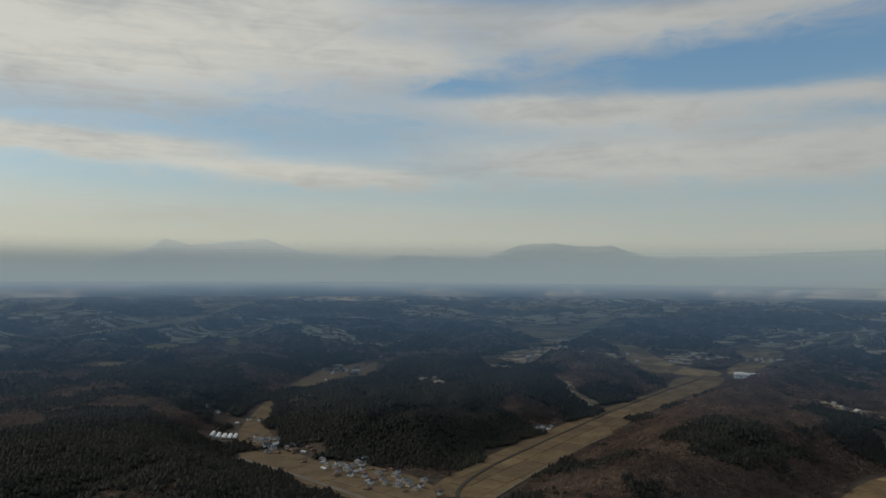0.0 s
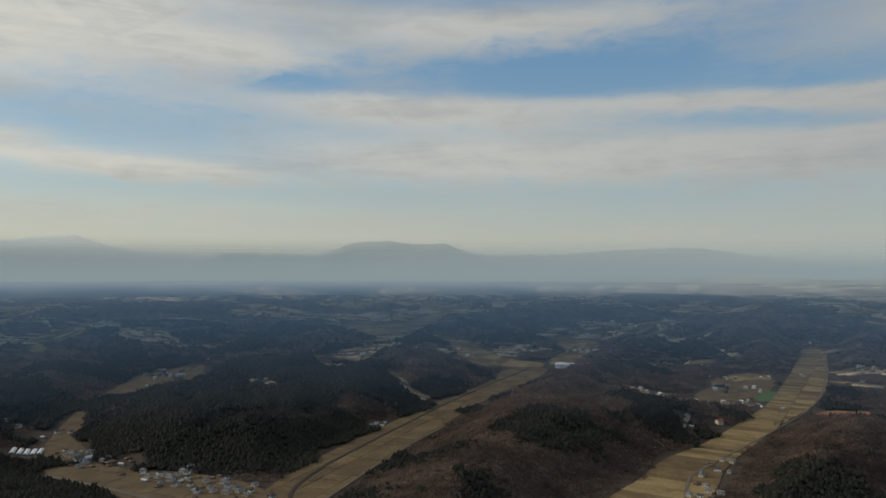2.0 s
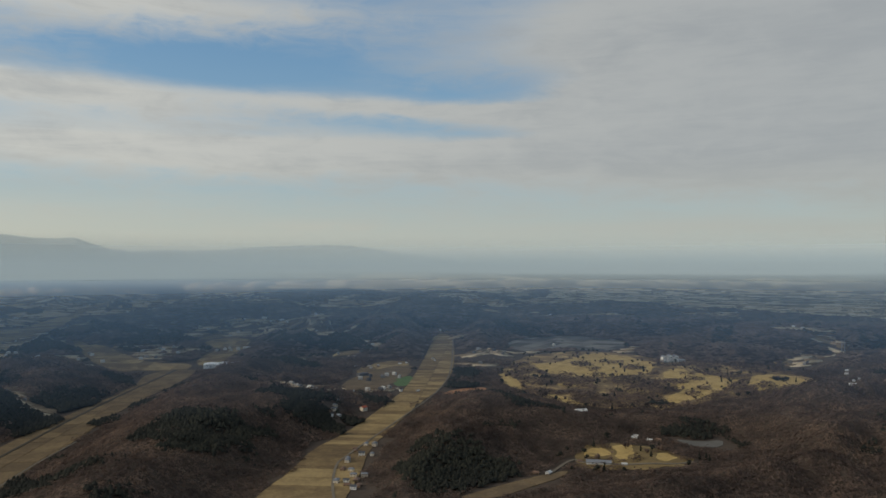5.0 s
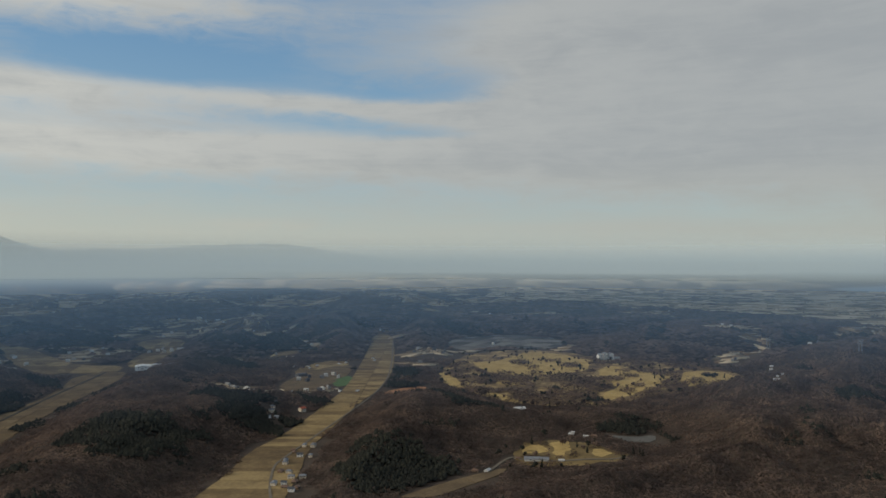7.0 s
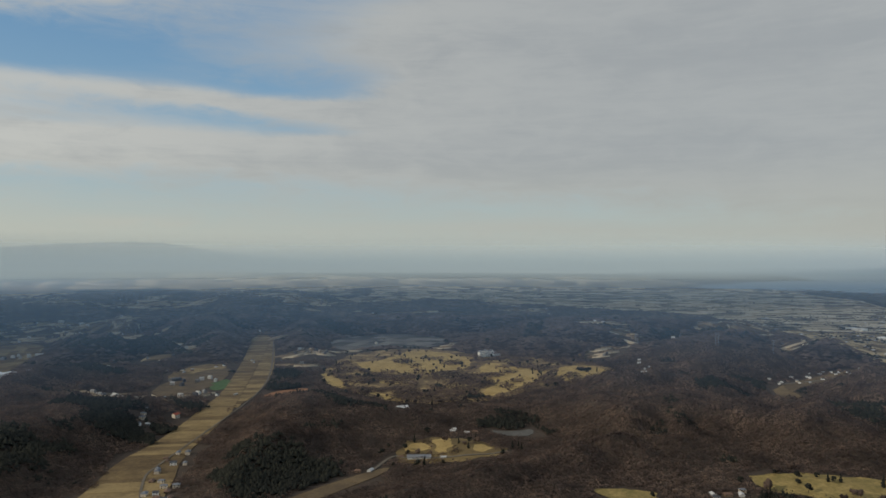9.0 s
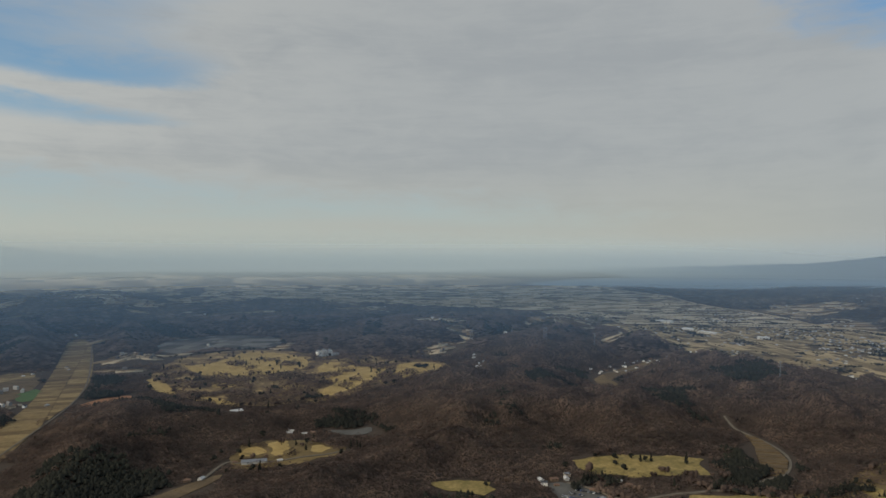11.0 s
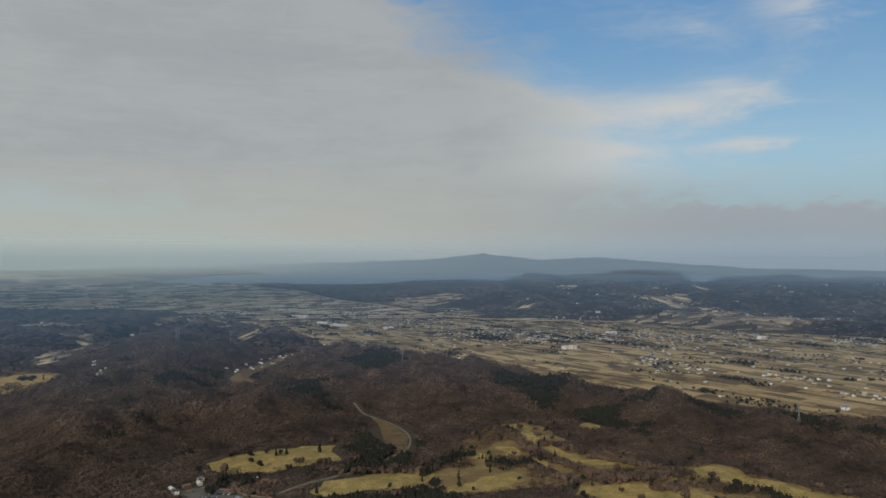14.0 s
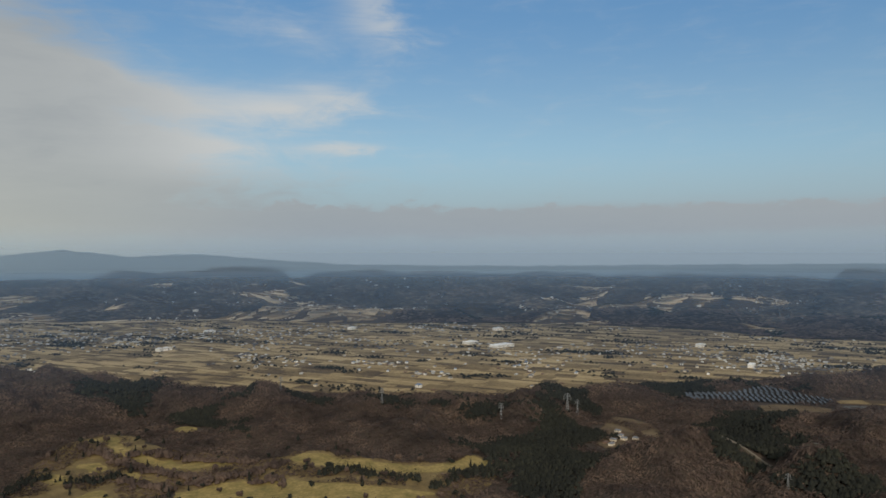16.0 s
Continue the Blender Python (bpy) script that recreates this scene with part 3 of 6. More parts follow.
def big_mesh(name, co, tri, material, smooth=False):
    """A mesh from numpy arrays of places and triangles (or quads)."""
    me = bpy.data.meshes.new(name)
    n, k = len(tri), tri.shape[1]
    me.vertices.add(len(co))
    me.vertices.foreach_set("co", co.astype(np.float32).ravel())
    me.loops.add(n * k)
    me.loops.foreach_set("vertex_index", tri.astype(np.int32).ravel())
    me.polygons.add(n)
    me.polygons.foreach_set("loop_start", np.arange(0, n * k, k, dtype=np.int32))
    if smooth:
        me.polygons.foreach_set("use_smooth", np.ones(n, bool))
    me.materials.append(material)
    me.update(calc_edges=True)
    return new(name, me)


# the ground: one sheet in rings, finer where it is overlooked from the air
rings = np.concatenate([[0, 200, 400, 520], np.arange(600, 1800, 10.0), np.arange(1800, 2600, 17.0)])
far = 2600 + 2100 * (1 - np.exp(-(np.geomspace(2600, 17900, 85) - 2600) / 2100))
rings = np.concatenate([rings, far, [4760, 4850]])
turn = np.radians(np.concatenate([np.linspace(-168, 42, 720), np.linspace(44, 190, 74)]))
rr, aa = np.meshgrid(rings, turn, indexing="ij")
gx, gy = -rr * np.sin(aa), rr * np.cos(aa)
gz = land(gx.ravel(), gy.ravel()).reshape(gx.shape)
gz[-2:] = gz[-3] - np.array([[40.0], [160.0]])
nr, na = gx.shape
i, j = np.meshgrid(np.arange(nr - 1), np.arange(na), indexing="ij")
j2 = (j + 1) % na
quad = np.stack([i * na + j, (i + 1) * na + j, (i + 1) * na + j2, i * na + j2], -1).reshape(-1, 4)[:, ::-1]
ground = big_mesh("ground", np.stack([gx, gy, gz], -1).reshape(-1, 3), quad, M_GROUND, True)
tagged(ground, "brown winter ground of low wooded hills and valleys", "ground", kind="structure")


# ---- fields and lawns ----
def clip(poly, nx, ny, c):
    """The part of a polygon where nx*x + ny*y <= c."""
    out = []
    for p, q in zip(poly, poly[1:] + poly[:1]):
        a, b = nx * p[0] + ny * p[1] - c, nx * q[0] + ny * q[1] - c
        if a <= 0:
            out.append(p)
        if a * b < 0:
            t = a / (a - b)
            out.append((p[0] + t * (q[0] - p[0]), p[1] + t * (q[1] - p[1])))
    return out


def plots(poly, angle, du, dv, rng, jitter=0.35):
    """Cut a polygon into plots along and across a direction."""
    ux, uy = math.cos(radians(angle)), math.sin(radians(angle))
    us, vs = [p[0] * ux + p[1] * uy for p in poly], [-p[0] * uy + p[1] * ux for p in poly]
    v = min(vs)
    while v < max(vs):
        v2 = v + dv * rng.uniform(1 - jitter, 1 + jitter)
        row = clip(clip(poly, uy, -ux, -v), -uy, ux, v2)
        u = min(us) - rng.uniform(0, du)
        while len(row) > 2 and u < max(us):
            u2 = u + du * rng.uniform(1 - jitter, 1 + jitter)
            cell = clip(clip(row, -ux, -uy, -u), ux, uy, u2)
            if len(cell) > 2:
                area = 0.5 * abs(sum(a[0] * b[1] - a[1] * b[0] for a, b in zip(cell, cell[1:] + cell[:1])))
                if area > min(0.06 * du * dv, 60):
                    yield cell
            u = u2
        v = v2


def smooth_outline(poly, rounds=2):
    for _ in range(rounds):
        poly = [((a[0] * (1 - t) + b[0] * t), (a[1] * (1 - t) + b[1] * t)) for a, b in zip(poly, poly[1:] + poly[:1]) for t in (0.25, 0.75)]
    return poly


def slab(cell, gap, lift):
    """A plot as a thin slab a little proud of the ground."""
    n = len(cell)
    cx, cy = sum(p[0] for p in cell) / n, sum(p[1] for p in cell) / n
    size = max(math.hypot(p[0] - cx, p[1] - cy) for p in cell)
    k = max(0.5, 1 - gap / size)
    flatc = [(cx + (p[0] - cx) * k, cy + (p[1] - cy) * k) for p in cell]
    zs = base(np.hypot([p[0] for p in flatc], [p[1] for p in flatc]))
    verts = [(p[0], p[1], z + lift) for p, z in zip(flatc, zs)] + [(p[0], p[1], z - 1.0) for p, z in zip(flatc, zs)]
    if sum(a[0] * b[1] - a[1] * b[0] for a, b in zip(flatc, flatc[1:] + flatc[:1])) < 0:
        top = tuple(range(n - 1, -1, -1))
    else:
        top = tuple(range(n))
    return verts, [top] + [(a, a + n, (a + 1) % n + n, (a + 1) % n) for a in range(n)]


def thing(name, label, category, at=(0, 0, 0), group="", kind=""):
    e = new(name)
    e.location = at
    e.empty_display_size = 2.0
    return tagged(e, label, category, group, kind)


def field(name, key, angle, du, dv, material, label, category="field", gap=0.6, lift=0.5, seed=1, jitter=0.35, rounds=1, stepped=0.0):
    rng = random.Random(seed)
    top = thing(name, label, category, kind="structure")
    count = 0
    for cell in plots(smooth_outline(AREA[key], rounds), angle, du, dv, rng, jitter):
        v, f = slab(cell, gap, lift + rng.uniform(0, 0.25) + stepped * (count % 6))
        mesh_object("plot", v, f, material, top)
        count += 1
    return top


field("rice_field", "valley_a", 56, 34, 34, M_DIMSTUBBLE, "long valley strip of dry brown rice stubble plots")
field("rice_field", "valley_a_west", 80, 60, 60, M_PADDY, "narrow side valley of dry stubble plots")
field("rice_field", "valley_a_east", 50, 60, 60, M_PADDY, "narrow side valley of dry stubble plots")
field("rice_field", "valley_a_far", 80, 150, 110, M_PADDY, "pale stubble plots between far woods")
field("rice_field", "valley_b", 46, 17, 75, M_PADDY, "golden stubble plots along a straight farm valley", jitter=0.6)
field("rice_field", "clear_b", 20, 60, 40, M_PADDY, "small stubble plots beside a hamlet")
field("crop_field", "green_b", 40, 400, 400, M_GREEN, "small bright green winter crop field")
field("bare_lot", "redsoil", 10, 70, 60, M_REDSOIL, "stripped red soil lot beside the farm valley", "soil")
field("weed_field", "strip_b", -5, 70, 40, M_BROWN, "dry brown weed strip beside a lane")
field("rice_field", "valley_c_top", 60, 50, 45, M_BROWN, "brown fallow plots in a village valley")
field("rice_field", "valley_c", -35, 55, 45, M_BROWN, "brown fallow plots below a village")
field("rice_field", "west_plain", 70, 110, 50, M_FARPLOT, "pale far plots with sheds between woods")
field("weed_field", "pale_w", 20, 90, 60, M_PADDY, "pale dry grass clearing in the woods")
field("weed_field", "clear_w", 60, 80, 60, M_BROWN, "brown clearing with scattered farmhouses")
field("bare_lot", "solar_soil", 40, 70, 50, M_BROWN, "bare brown slope below a solar farm", "soil")
field("rice_field", "strip_e", 50, 60, 40, M_PADDY, "pale stubble strip beside a solar farm")
field("terraced_field", "terrace", 5, 17, 200, M_DIMSTUBBLE, "stepped brown terraces in a wooded hollow", gap=2.6, stepped=0.5)
field("grey_lot", "lot_p", 10, 400, 400, M_GRAVEL, "grey paved yard between woods", "yard")
field("car_park", "lot_h", 30, 400, 400, M_GRAVEL, "grey asphalt car park of the golf club", "car park")
field("weed_field", "hclear", 20, 400, 400, M_FAIRWAY, "small dry grass glade in the woods")
field("rice_field", "mid_village", 20, 50, 40, M_DIMSTUBBLE, "narrow valley of pale plots and houses")
field("rice_field", "va_n1", 60, 60, 50, M_PADDY, "tan stubble plots where side valleys meet")
field("rice_field", "va_n2", 60, 60, 50, M_PADDY, "brown stubble plots in a side valley")
field("rice_field", "va_n3", 10, 110, 60, M_PADDY, "brown stubble strips between wooded mounds")
field("rice_field", "vb_side", 20, 60, 40, M_BROWN, "brown fallow plots of a hamlet")
field("rice_field", "hamlet_w", 40, 50, 40, M_BROWN, "brown fallow plots with farmhouses in the woods")
field("rice_field", "clear_g", 20, 60, 45, M_GREYLOT, "grey fields and yards beyond the golf course")
field("rice_field", "solar2", 40, 60, 40, M_GRAVEL, "dark grey levelled ground beside a solar farm")

for key in [k for k in AREA if k.startswith("far_clearing")]:
    field("farm_clearing", key, rng.uniform(0, 180), 120, 60, M_PLOT if rng.random() < 0.6 else M_BROWN, "pale dry plots in a far clearing of the woods", gap=2.5, lift=0.9)

# small plots in ragged clearings of the farther woods
g = np.random.default_rng(77)
a_ = np.radians(g.uniform(-162, 36, 110000))
lv_ = np.exp(g.uniform(math.log(1330), math.log(9500), 110000))
r_ = np.where(lv_ < 2600, lv_, 2600 + 2100 * (1 - np.exp(-(lv_ - 2600) / 2100)))
x, y = -r_ * np.sin(a_), r_ * np.cos(a_)
ok = open_patch(x, y) & (open_distance(x, y, FLAT) > 20) & (open_distance(x, y, GOLF + ROUGH) > 40)
x, y, r_ = x[ok], y[ok], r_[ok]
m = min(len(x), 12500)
x, y, r_ = x[:m], y[:m], r_[:m]
PATCH = np.stack([x, y], -1)
ha, hb = g.uniform(10, 34, m) * (r_ / 2000) ** 0.9, g.uniform(5, 11, m) * (r_ / 2000) ** 0.9
t_ = np.arctan2(y, x) + np.pi / 2 + (fbm(x, y, 500, 91) - 0.5) * 1.6
qx = np.stack([x + su * ha * np.cos(t_) - sv * hb * np.sin(t_) for su, sv in ((-1, -1), (1, -1), (1, 1), (-1, 1))], -1)
qy = np.stack([y + su * ha * np.sin(t_) + sv * hb * np.cos(t_) for su, sv in ((-1, -1), (1, -1), (1, 1), (-1, 1))], -1)
qz = land(qx.ravel(), qy.ravel()).reshape(m, 4) + 1.2 + g.uniform(0, 0.4, (m, 1))
top_ = np.stack([qx, qy, qz], -1)
co = np.concatenate([top_, top_ - np.array([0, 0, 2.5])], 1).reshape(-1, 3)
six = np.array([(0, 1, 2, 3), (0, 4, 5, 1), (1, 5, 6, 2), (2, 6, 7, 3), (3, 7, 4, 0)])
tagged(big_mesh("clearing_plots", co, (six[None] + 8 * np.arange(m)[:, None, None]).reshape(-1, 4), M_CLEAR), "small dry plots in clearings of far woods", "field", kind="stuff")

# the wide plain: the nearest plots as parts, the rest joined
rng = random.Random(4)
plain = thing("farm_plain", "wide plain of dry yellow rice plots", "field", kind="structure")
outline = smooth_outline(AREA["plain"], 1)
cells = [c for c in plots(outline, 28, 56, 21, rng, 0.6) if math.hypot(*c[0]) < 3000]
for angle, north in ((112, False), (145, True)):
    cells += [c for c in plots(outline, angle, 80, 22, rng, 0.7) if math.hypot(*c[0]) >= 3000 and (c[0][1] > 0.9 * c[0][0]) == north]
cells.sort(key=lambda c: math.hypot(c[0][0], c[0][1]))
for cell in cells[:300]:
    v, f = slab(cell, 0.9, 0.5)
    mesh_object("plot", v, f, M_PLOT, plain)
for name_, near_, material in (("far_plots", True, M_FARPLOT), ("pale_plots", False, M_PALEPLOT)):
    verts, faces = [], []
    for cell in cells[300:]:
        if (math.hypot(*cell[0]) < 3000) == near_:
            v, f = slab(cell, 0.7, 0.8)
            k = len(verts)
            verts += v
            faces += [tuple(a + k for a in q) for q in f]
    tagged(mesh_object(name_, verts, faces, material, plain), kind="stuff")


def lawn(key, material, label, name="golf_fairway", category="golf course", cell_size=18.0, lift=0.8, group="golf fairways"):
    verts, faces, index = [], [], {}
    poly = smooth_outline(AREA[key], 3)
    wob = [(noise.noise((p[0] / 22, p[1] / 22, 3)), noise.noise((p[0] / 22, p[1] / 22, 9))) for p in poly]
    poly = [(p[0] + 13 * a, p[1] + 13 * b) for p, (a, b) in zip(poly, wob)]
    for cell in plots(poly, 0, cell_size, cell_size, random.Random(1), 0.0):
        ids = []
        if sum(a[0] * b[1] - a[1] * b[0] for a, b in zip(cell, cell[1:] + cell[:1])) < 0:
            cell = cell[::-1]
        for p in cell:
            q = (round(p[0], 1), round(p[1], 1))
            if q not in index:
                index[q] = len(verts)
                verts.append(q)
            if index[q] not in ids:
                ids.append(index[q])
        if len(ids) > 2:
            faces.append(tuple(ids))
    a = np.array(verts)
    z = land(a[:, 0], a[:, 1]) + lift
    ob = mesh_object(name, [(x, y, c) for (x, y), c in zip(verts, z)], faces, material, None, True)
    return tagged(ob, label, category, group, "structure")


for key in ROUGH:
    lawn(key, M_DRYROUGH if key == "rough_g" else M_ROUGH, "olive brown rough grass of a golf course", "golf_rough", lift=0.45)
for key in GOLF:
    lawn(key, M_GOLD if key[0] in "gp" else M_FAIRWAY, "dry yellow winter golf fairway between trees")
lawn("clear_e", M_BROWN, "brown fallow ground round a hamlet in the woods", "weed_field", "field", group="")
lawn("yellow_w", M_FAIRWAY, "pale yellow far grass slope among dark woods", "grass_slope", "grass")
lawn("yellow_w2", M_FAIRWAY, "pale yellow far grass slope among dark woods", "grass_slope", "grass")


def ribbon(name, key, width, material, label, category, lift=1.1, rounds=3):
    pts = [Vector(p) for p in LINE[key]]
    for _ in range(rounds):
        pts = [pts[0]] + [a.lerp(b, t) for a, b in zip(pts, pts[1:]) for t in (0.25, 0.75)] + [pts[-1]]
    side = []
    for a, b, c in zip([pts[0]] + pts[:-1], pts, pts[1:] + [pts[-1]]):
        d = (c - a).normalized()
        side.append((b, Vector((-d.y, d.x)) * width / 2))
    v = [(*(b + s * k), 0) for b, s in side for k in (1, -1)]
    arr = np.array(v)
    zz = land(arr[:, 0], arr[:, 1]) + lift
    zz = np.repeat(zz.reshape(-1, 2).max(1), 2)
    top = [(x, y, z) for (x, y, _), z in zip(v, zz)]
    low = [(x, y, z - 2.5) for x, y, z in top]
    n = len(top)
    f = []
    for k in range(0, n - 2, 2):
        f += [(k, k + 1, k + 3, k + 2), (k, k + 2, k + 2 + n, k + n), (k + 1, k + 1 + n, k + 3 + n, k + 3)]
    return tagged(mesh_object(name, top + low, f, material), label, category, kind="structure")


ribbon("irrigation_canal", "canal_a", 4.5, M_CANAL, "straight dark canal with a bank along the valley", "canal")
ribbon("road", "road_a", 2.6, M_ROAD, "pale farm lane at the foot of a wooded hill", "road")
ribbon("road", "road_b", 3.0, M_ROAD, "pale country road along the farm valley", "road")
ribbon("road", "road_c", 7, M_ROAD, "pale country road below a village", "road")
ribbon("road", "road_p", 4, M_ROAD, "pale lane along the practice greens", "road")
ribbon("road", "road_t", 3.5, M_ROAD, "pale lane round terraced plots", "road")
ribbon("road", "road_h", 4, M_ROAD, "pale drive to the golf club car park", "road")
ribbon("road", "road_e", 4, M_ROAD, "pale forest road cut through bare woods", "road")
ribbon("road", "road_v", 7, M_ROAD, "pale road through a narrow village valley", "road")
ribbon("river_levee", "levee", 12, M_PALEPLOT, "long pale grass levee along the plain's far side", "levee", 5.0)

# ---- woods ----
PHI = (1 + 5 ** 0.5) / 2
ICO = np.array([(-1, PHI, 0), (1, PHI, 0), (-1, -PHI, 0), (1, -PHI, 0), (0, -1, PHI), (0, 1, PHI), (0, -1, -PHI), (0, 1, -PHI), (PHI, 0, -1), (PHI, 0, 1), (-PHI, 0, -1), (-PHI, 0, 1)]) / math.hypot(1, PHI)
ICO_F = np.array([[int(c, 16) for c in f] for f in "0b5 051 017 07a 0ab 159 5b4 ba2 a76 718 394 342 326 368 389 495 24b 62a 867 981".split()])
# a crown as a dome of three rows, and a simpler one for far off
C5 = [(math.cos(k * 1.2566), math.sin(k * 1.2566)) for k in range(5)]
DOME = np.array([(0, 0, 1.0)] + [(0.72 * c, 0.72 * q, 0.55) for c, q in C5] + [(1.0 * c * 0.81 - q * 0.59, q * 0.81 + c * 0.59, -0.35) for c, q in C5])
DOME_F = np.array([(0, 1 + k, 1 + (k + 1) % 5) for k in range(5)] + [(1 + k, 6 + k, 1 + (k + 1) % 5) for k in range(5)] + [(6 + k, 6 + (k + 1) % 5, 1 + (k + 1) % 5) for k in range(5)])
CAP = np.array([(0, 0, 0.85)] + [(math.cos(k * 1.0472), math.sin(k * 1.0472), -0.2) for k in range(6)])
CAP_F = np.array([(0, 1 + k, 1 + (k + 1) % 6) for k in range(6)])


HOUSE_SPOTS = ["houses_b", "house_a", "roof_a1", "club1", "white_b", "house_s", "houses_e1", "dome_house", "houses_c", "greenh_c", "whites_far"]


# round groves between the fairways: x, y, radius
GROVES = [(1032, 946, 26), (1157, 951, 32), (1275, 925, 30), (1326, 833, 29), (1201, 809, 18), (1363, 703, 26), (979, 797, 34), (1017, 740, 34), (1047, 690, 30), (1143, 1107, 14), (1440, 1010, 24), (1500, 1110, 30), (1390, 1130, 26), (1420, 690, 22), (1250, 1060, 22), (1480, 790, 24), (1300, 1010, 16), (1350, 1060, 14), (1470, 1180, 18), (1230, 735, 16), (1300, 745, 13), (1400, 830, 18), (1450, 880, 15), (1540, 720, 16)]


def forest_spots(r0, r1, spacing, seed):
    """Jittered places for trees in a ring, in the overlooked sector, away from fields and roads."""
    g = np.random.default_rng(seed)
    n = int((radians(205) * (r1 * r1 - r0 * r0) / 2) / spacing ** 2)
    # even spread: rows of rings with jitter
    nr_ = max(int((r1 - r0) / spacing), 1)
    xs, ys = [], []
    for k in range(nr_):
        r = r0 + (k + 0.5) * (r1 - r0) / nr_
        m = int(radians(205) * r / spacing)
        a = np.radians(-165) + (np.arange(m) + 0.5 * (k % 2) + g.uniform(-0.55, 0.55, m)) * radians(205) / m
        q = r + g.uniform(-0.6, 0.6, m) * spacing
        xs.append(-q * np.sin(a))
        ys.append(q * np.cos(a))
    x, y = np.concatenate(xs), np.concatenate(ys)
    d = np.minimum(open_distance(x, y, FLAT), open_distance(x, y, GOLF))
    road = road_distance(x, y)
    links = near(AREA["rough_g"], x, y, 60, sdf) < 20
    d = np.where(links & (d > 1) & (fbm(x, y, 45, 45, 2) > 0.52), np.maximum(d, 99), d)
    grove = np.zeros(x.shape, bool)
    for sx, sy, sr in GROVES:
        q_ = math.hypot(sx, sy)
        along, across = ((x - sx) * sx + (y - sy) * sy) / q_, ((x - sx) * sy - (y - sy) * sx) / q_
        grove |= (along / 1.7) ** 2 + across ** 2 < (sr * (0.65 + 0.7 * fbm(x, y, 22, 49, 2))) ** 2
    d = np.where(grove, 99, d)
    patchy = (near(AREA["clear_g"], x, y, 60, sdf) < 8) | (near(AREA["clear_e"], x, y, 60, sdf) < 8)
    d = np.where(patchy & (fbm(x, y, 40, 47, 2) > 0.58), 99, d)
    for key in HOUSE_SPOTS:
        for sx, sy in SPOT[key]:
            k = 1 - 38 / math.hypot(sx, sy)
            d = np.minimum(d, near([(sx, sy), (sx * k, sy * k)], x, y, 60, line_distance) - 12)
    shift = [(p[0] * (1 - 40 / math.hypot(*p)), p[1] * (1 - 40 / math.hypot(*p))) for p in LINE["road_v"]]
    d = np.minimum(d, near(shift, x, y, 90, line_distance) - 14)
    edge = -32 + 76 * fbm(x, y, 55, 31, 3)
    lawn_ = open_distance(x, y, GOLF)
    edge = np.where(lawn_ <= d + 1, -3 + 13 * fbm(x, y, 30, 33, 2), edge)
    rough = open_distance(x, y, ROUGH) < 3
    gaps = open_patch(x, y)
    # low ground before far clearings and fields keeps them in sight from above
    far_, way0 = np.hypot(x, y), np.arctan2(x, y)
    for reach in (26, 52):
        k = 1 + reach / far_
        gaps |= open_patch(x * k, y * k) & (far_ > 1700)
    k = 1 + 34 / far_
    gaps |= (open_distance(x * k, y * k, FLAT) < -4) & (far_ > 1350)
    k = 1 + 68 / far_
    gaps |= (open_distance(x * k, y * k, FLAT) < -4) & (far_ > 1500) & (way0 < 0.6)
    ok = ~((way0 > 1.45) & (far_ > 4430)) & (d > edge * np.maximum(spacing, 6) / 8) & (road > 5 + spacing * 0.5) & ~gaps & ~(rough & ~grove & (fbm(x, y, 40, 44, 2) < 0.41))
    return x[ok], y[ok], g


def crowns(px, py, pz, ps, kind, g, simple, tall):
    """Places and triangles of one crown for each tree."""
    shape0, faces = (CAP, CAP_F) if simple else (DOME, DOME_F)
    k, nv = len(px), len(shape0)
    turn_ = g.uniform(0, 2 * math.pi, k)
    ca, sa = np.cos(turn_)[:, None], np.sin(turn_)[:, None]
    shape = shape0[None] * g.uniform(0.78, 1.18, (k, nv, 1))
    if kind == "pine":
        taper = np.clip(1.0 - 0.45 * (shape[:, :, 2:] + 0.35), 0.3, 1.2)
        shape = shape * np.concatenate([taper, taper, np.ones_like(taper)], 2)
    lx, ly, lz = shape[:, :, 0], shape[:, :, 1], shape[:, :, 2] * tall
    co = np.stack([px[:, None] + ps[:, None] * (lx * ca - ly * sa), py[:, None] + ps[:, None] * (lx * sa + ly * ca), pz[:, None] + ps[:, None] * (lz + tall * 0.6 + 0.3)], -1)
    tri = faces[None] + nv * np.arange(k)[:, None, None]
    return co.reshape(-1, 3), tri.reshape(-1, 3)


# stands of planted conifers, and bare woods where the weight is below 0: x, y, radius, weight
# at (430, -810) dark conifers stand in partly for shaded bare woods
STANDS = [(697, -745, 40, 0.2), (430, -810, 85, 0.2), (575, -520, 45, 0.14), (560, -880, 60, 0.08), (1070, 381, 95, 0.26), (950, 490, 70, 0.22), (640, 690, 70, 0.12), (545, 640, 60, 0.16), (210, 850, 60, 0.26), (365, 900, 90, 0.26), (530, 1030, 80, 0.22),
          (-348, 844, 150, 0.3), (-200, 770, 80, 0.3), (-640, 1450, 200, 0.26), (-165, 1180, 150, 0.26), (70, 1380, 200, 0.26), (-95, 1520, 150, 0.26), (1850, 90, 110, 0.2), (1240, -300, 60, 0.22), (1380, 1480, 120, 0.3), (1010, 960, 60, 0.2),
          (1350, 950, 330, -0.3), (760, 480, 150, -0.2), (900, 250, 200, -0.1), (1250, 200, 300, -0.1), (560, 1250, 150, -0.12), (780, 1330, 170, -0.1), (1000, -450, 220, -0.12), (1300, -520, 150, -0.15)]


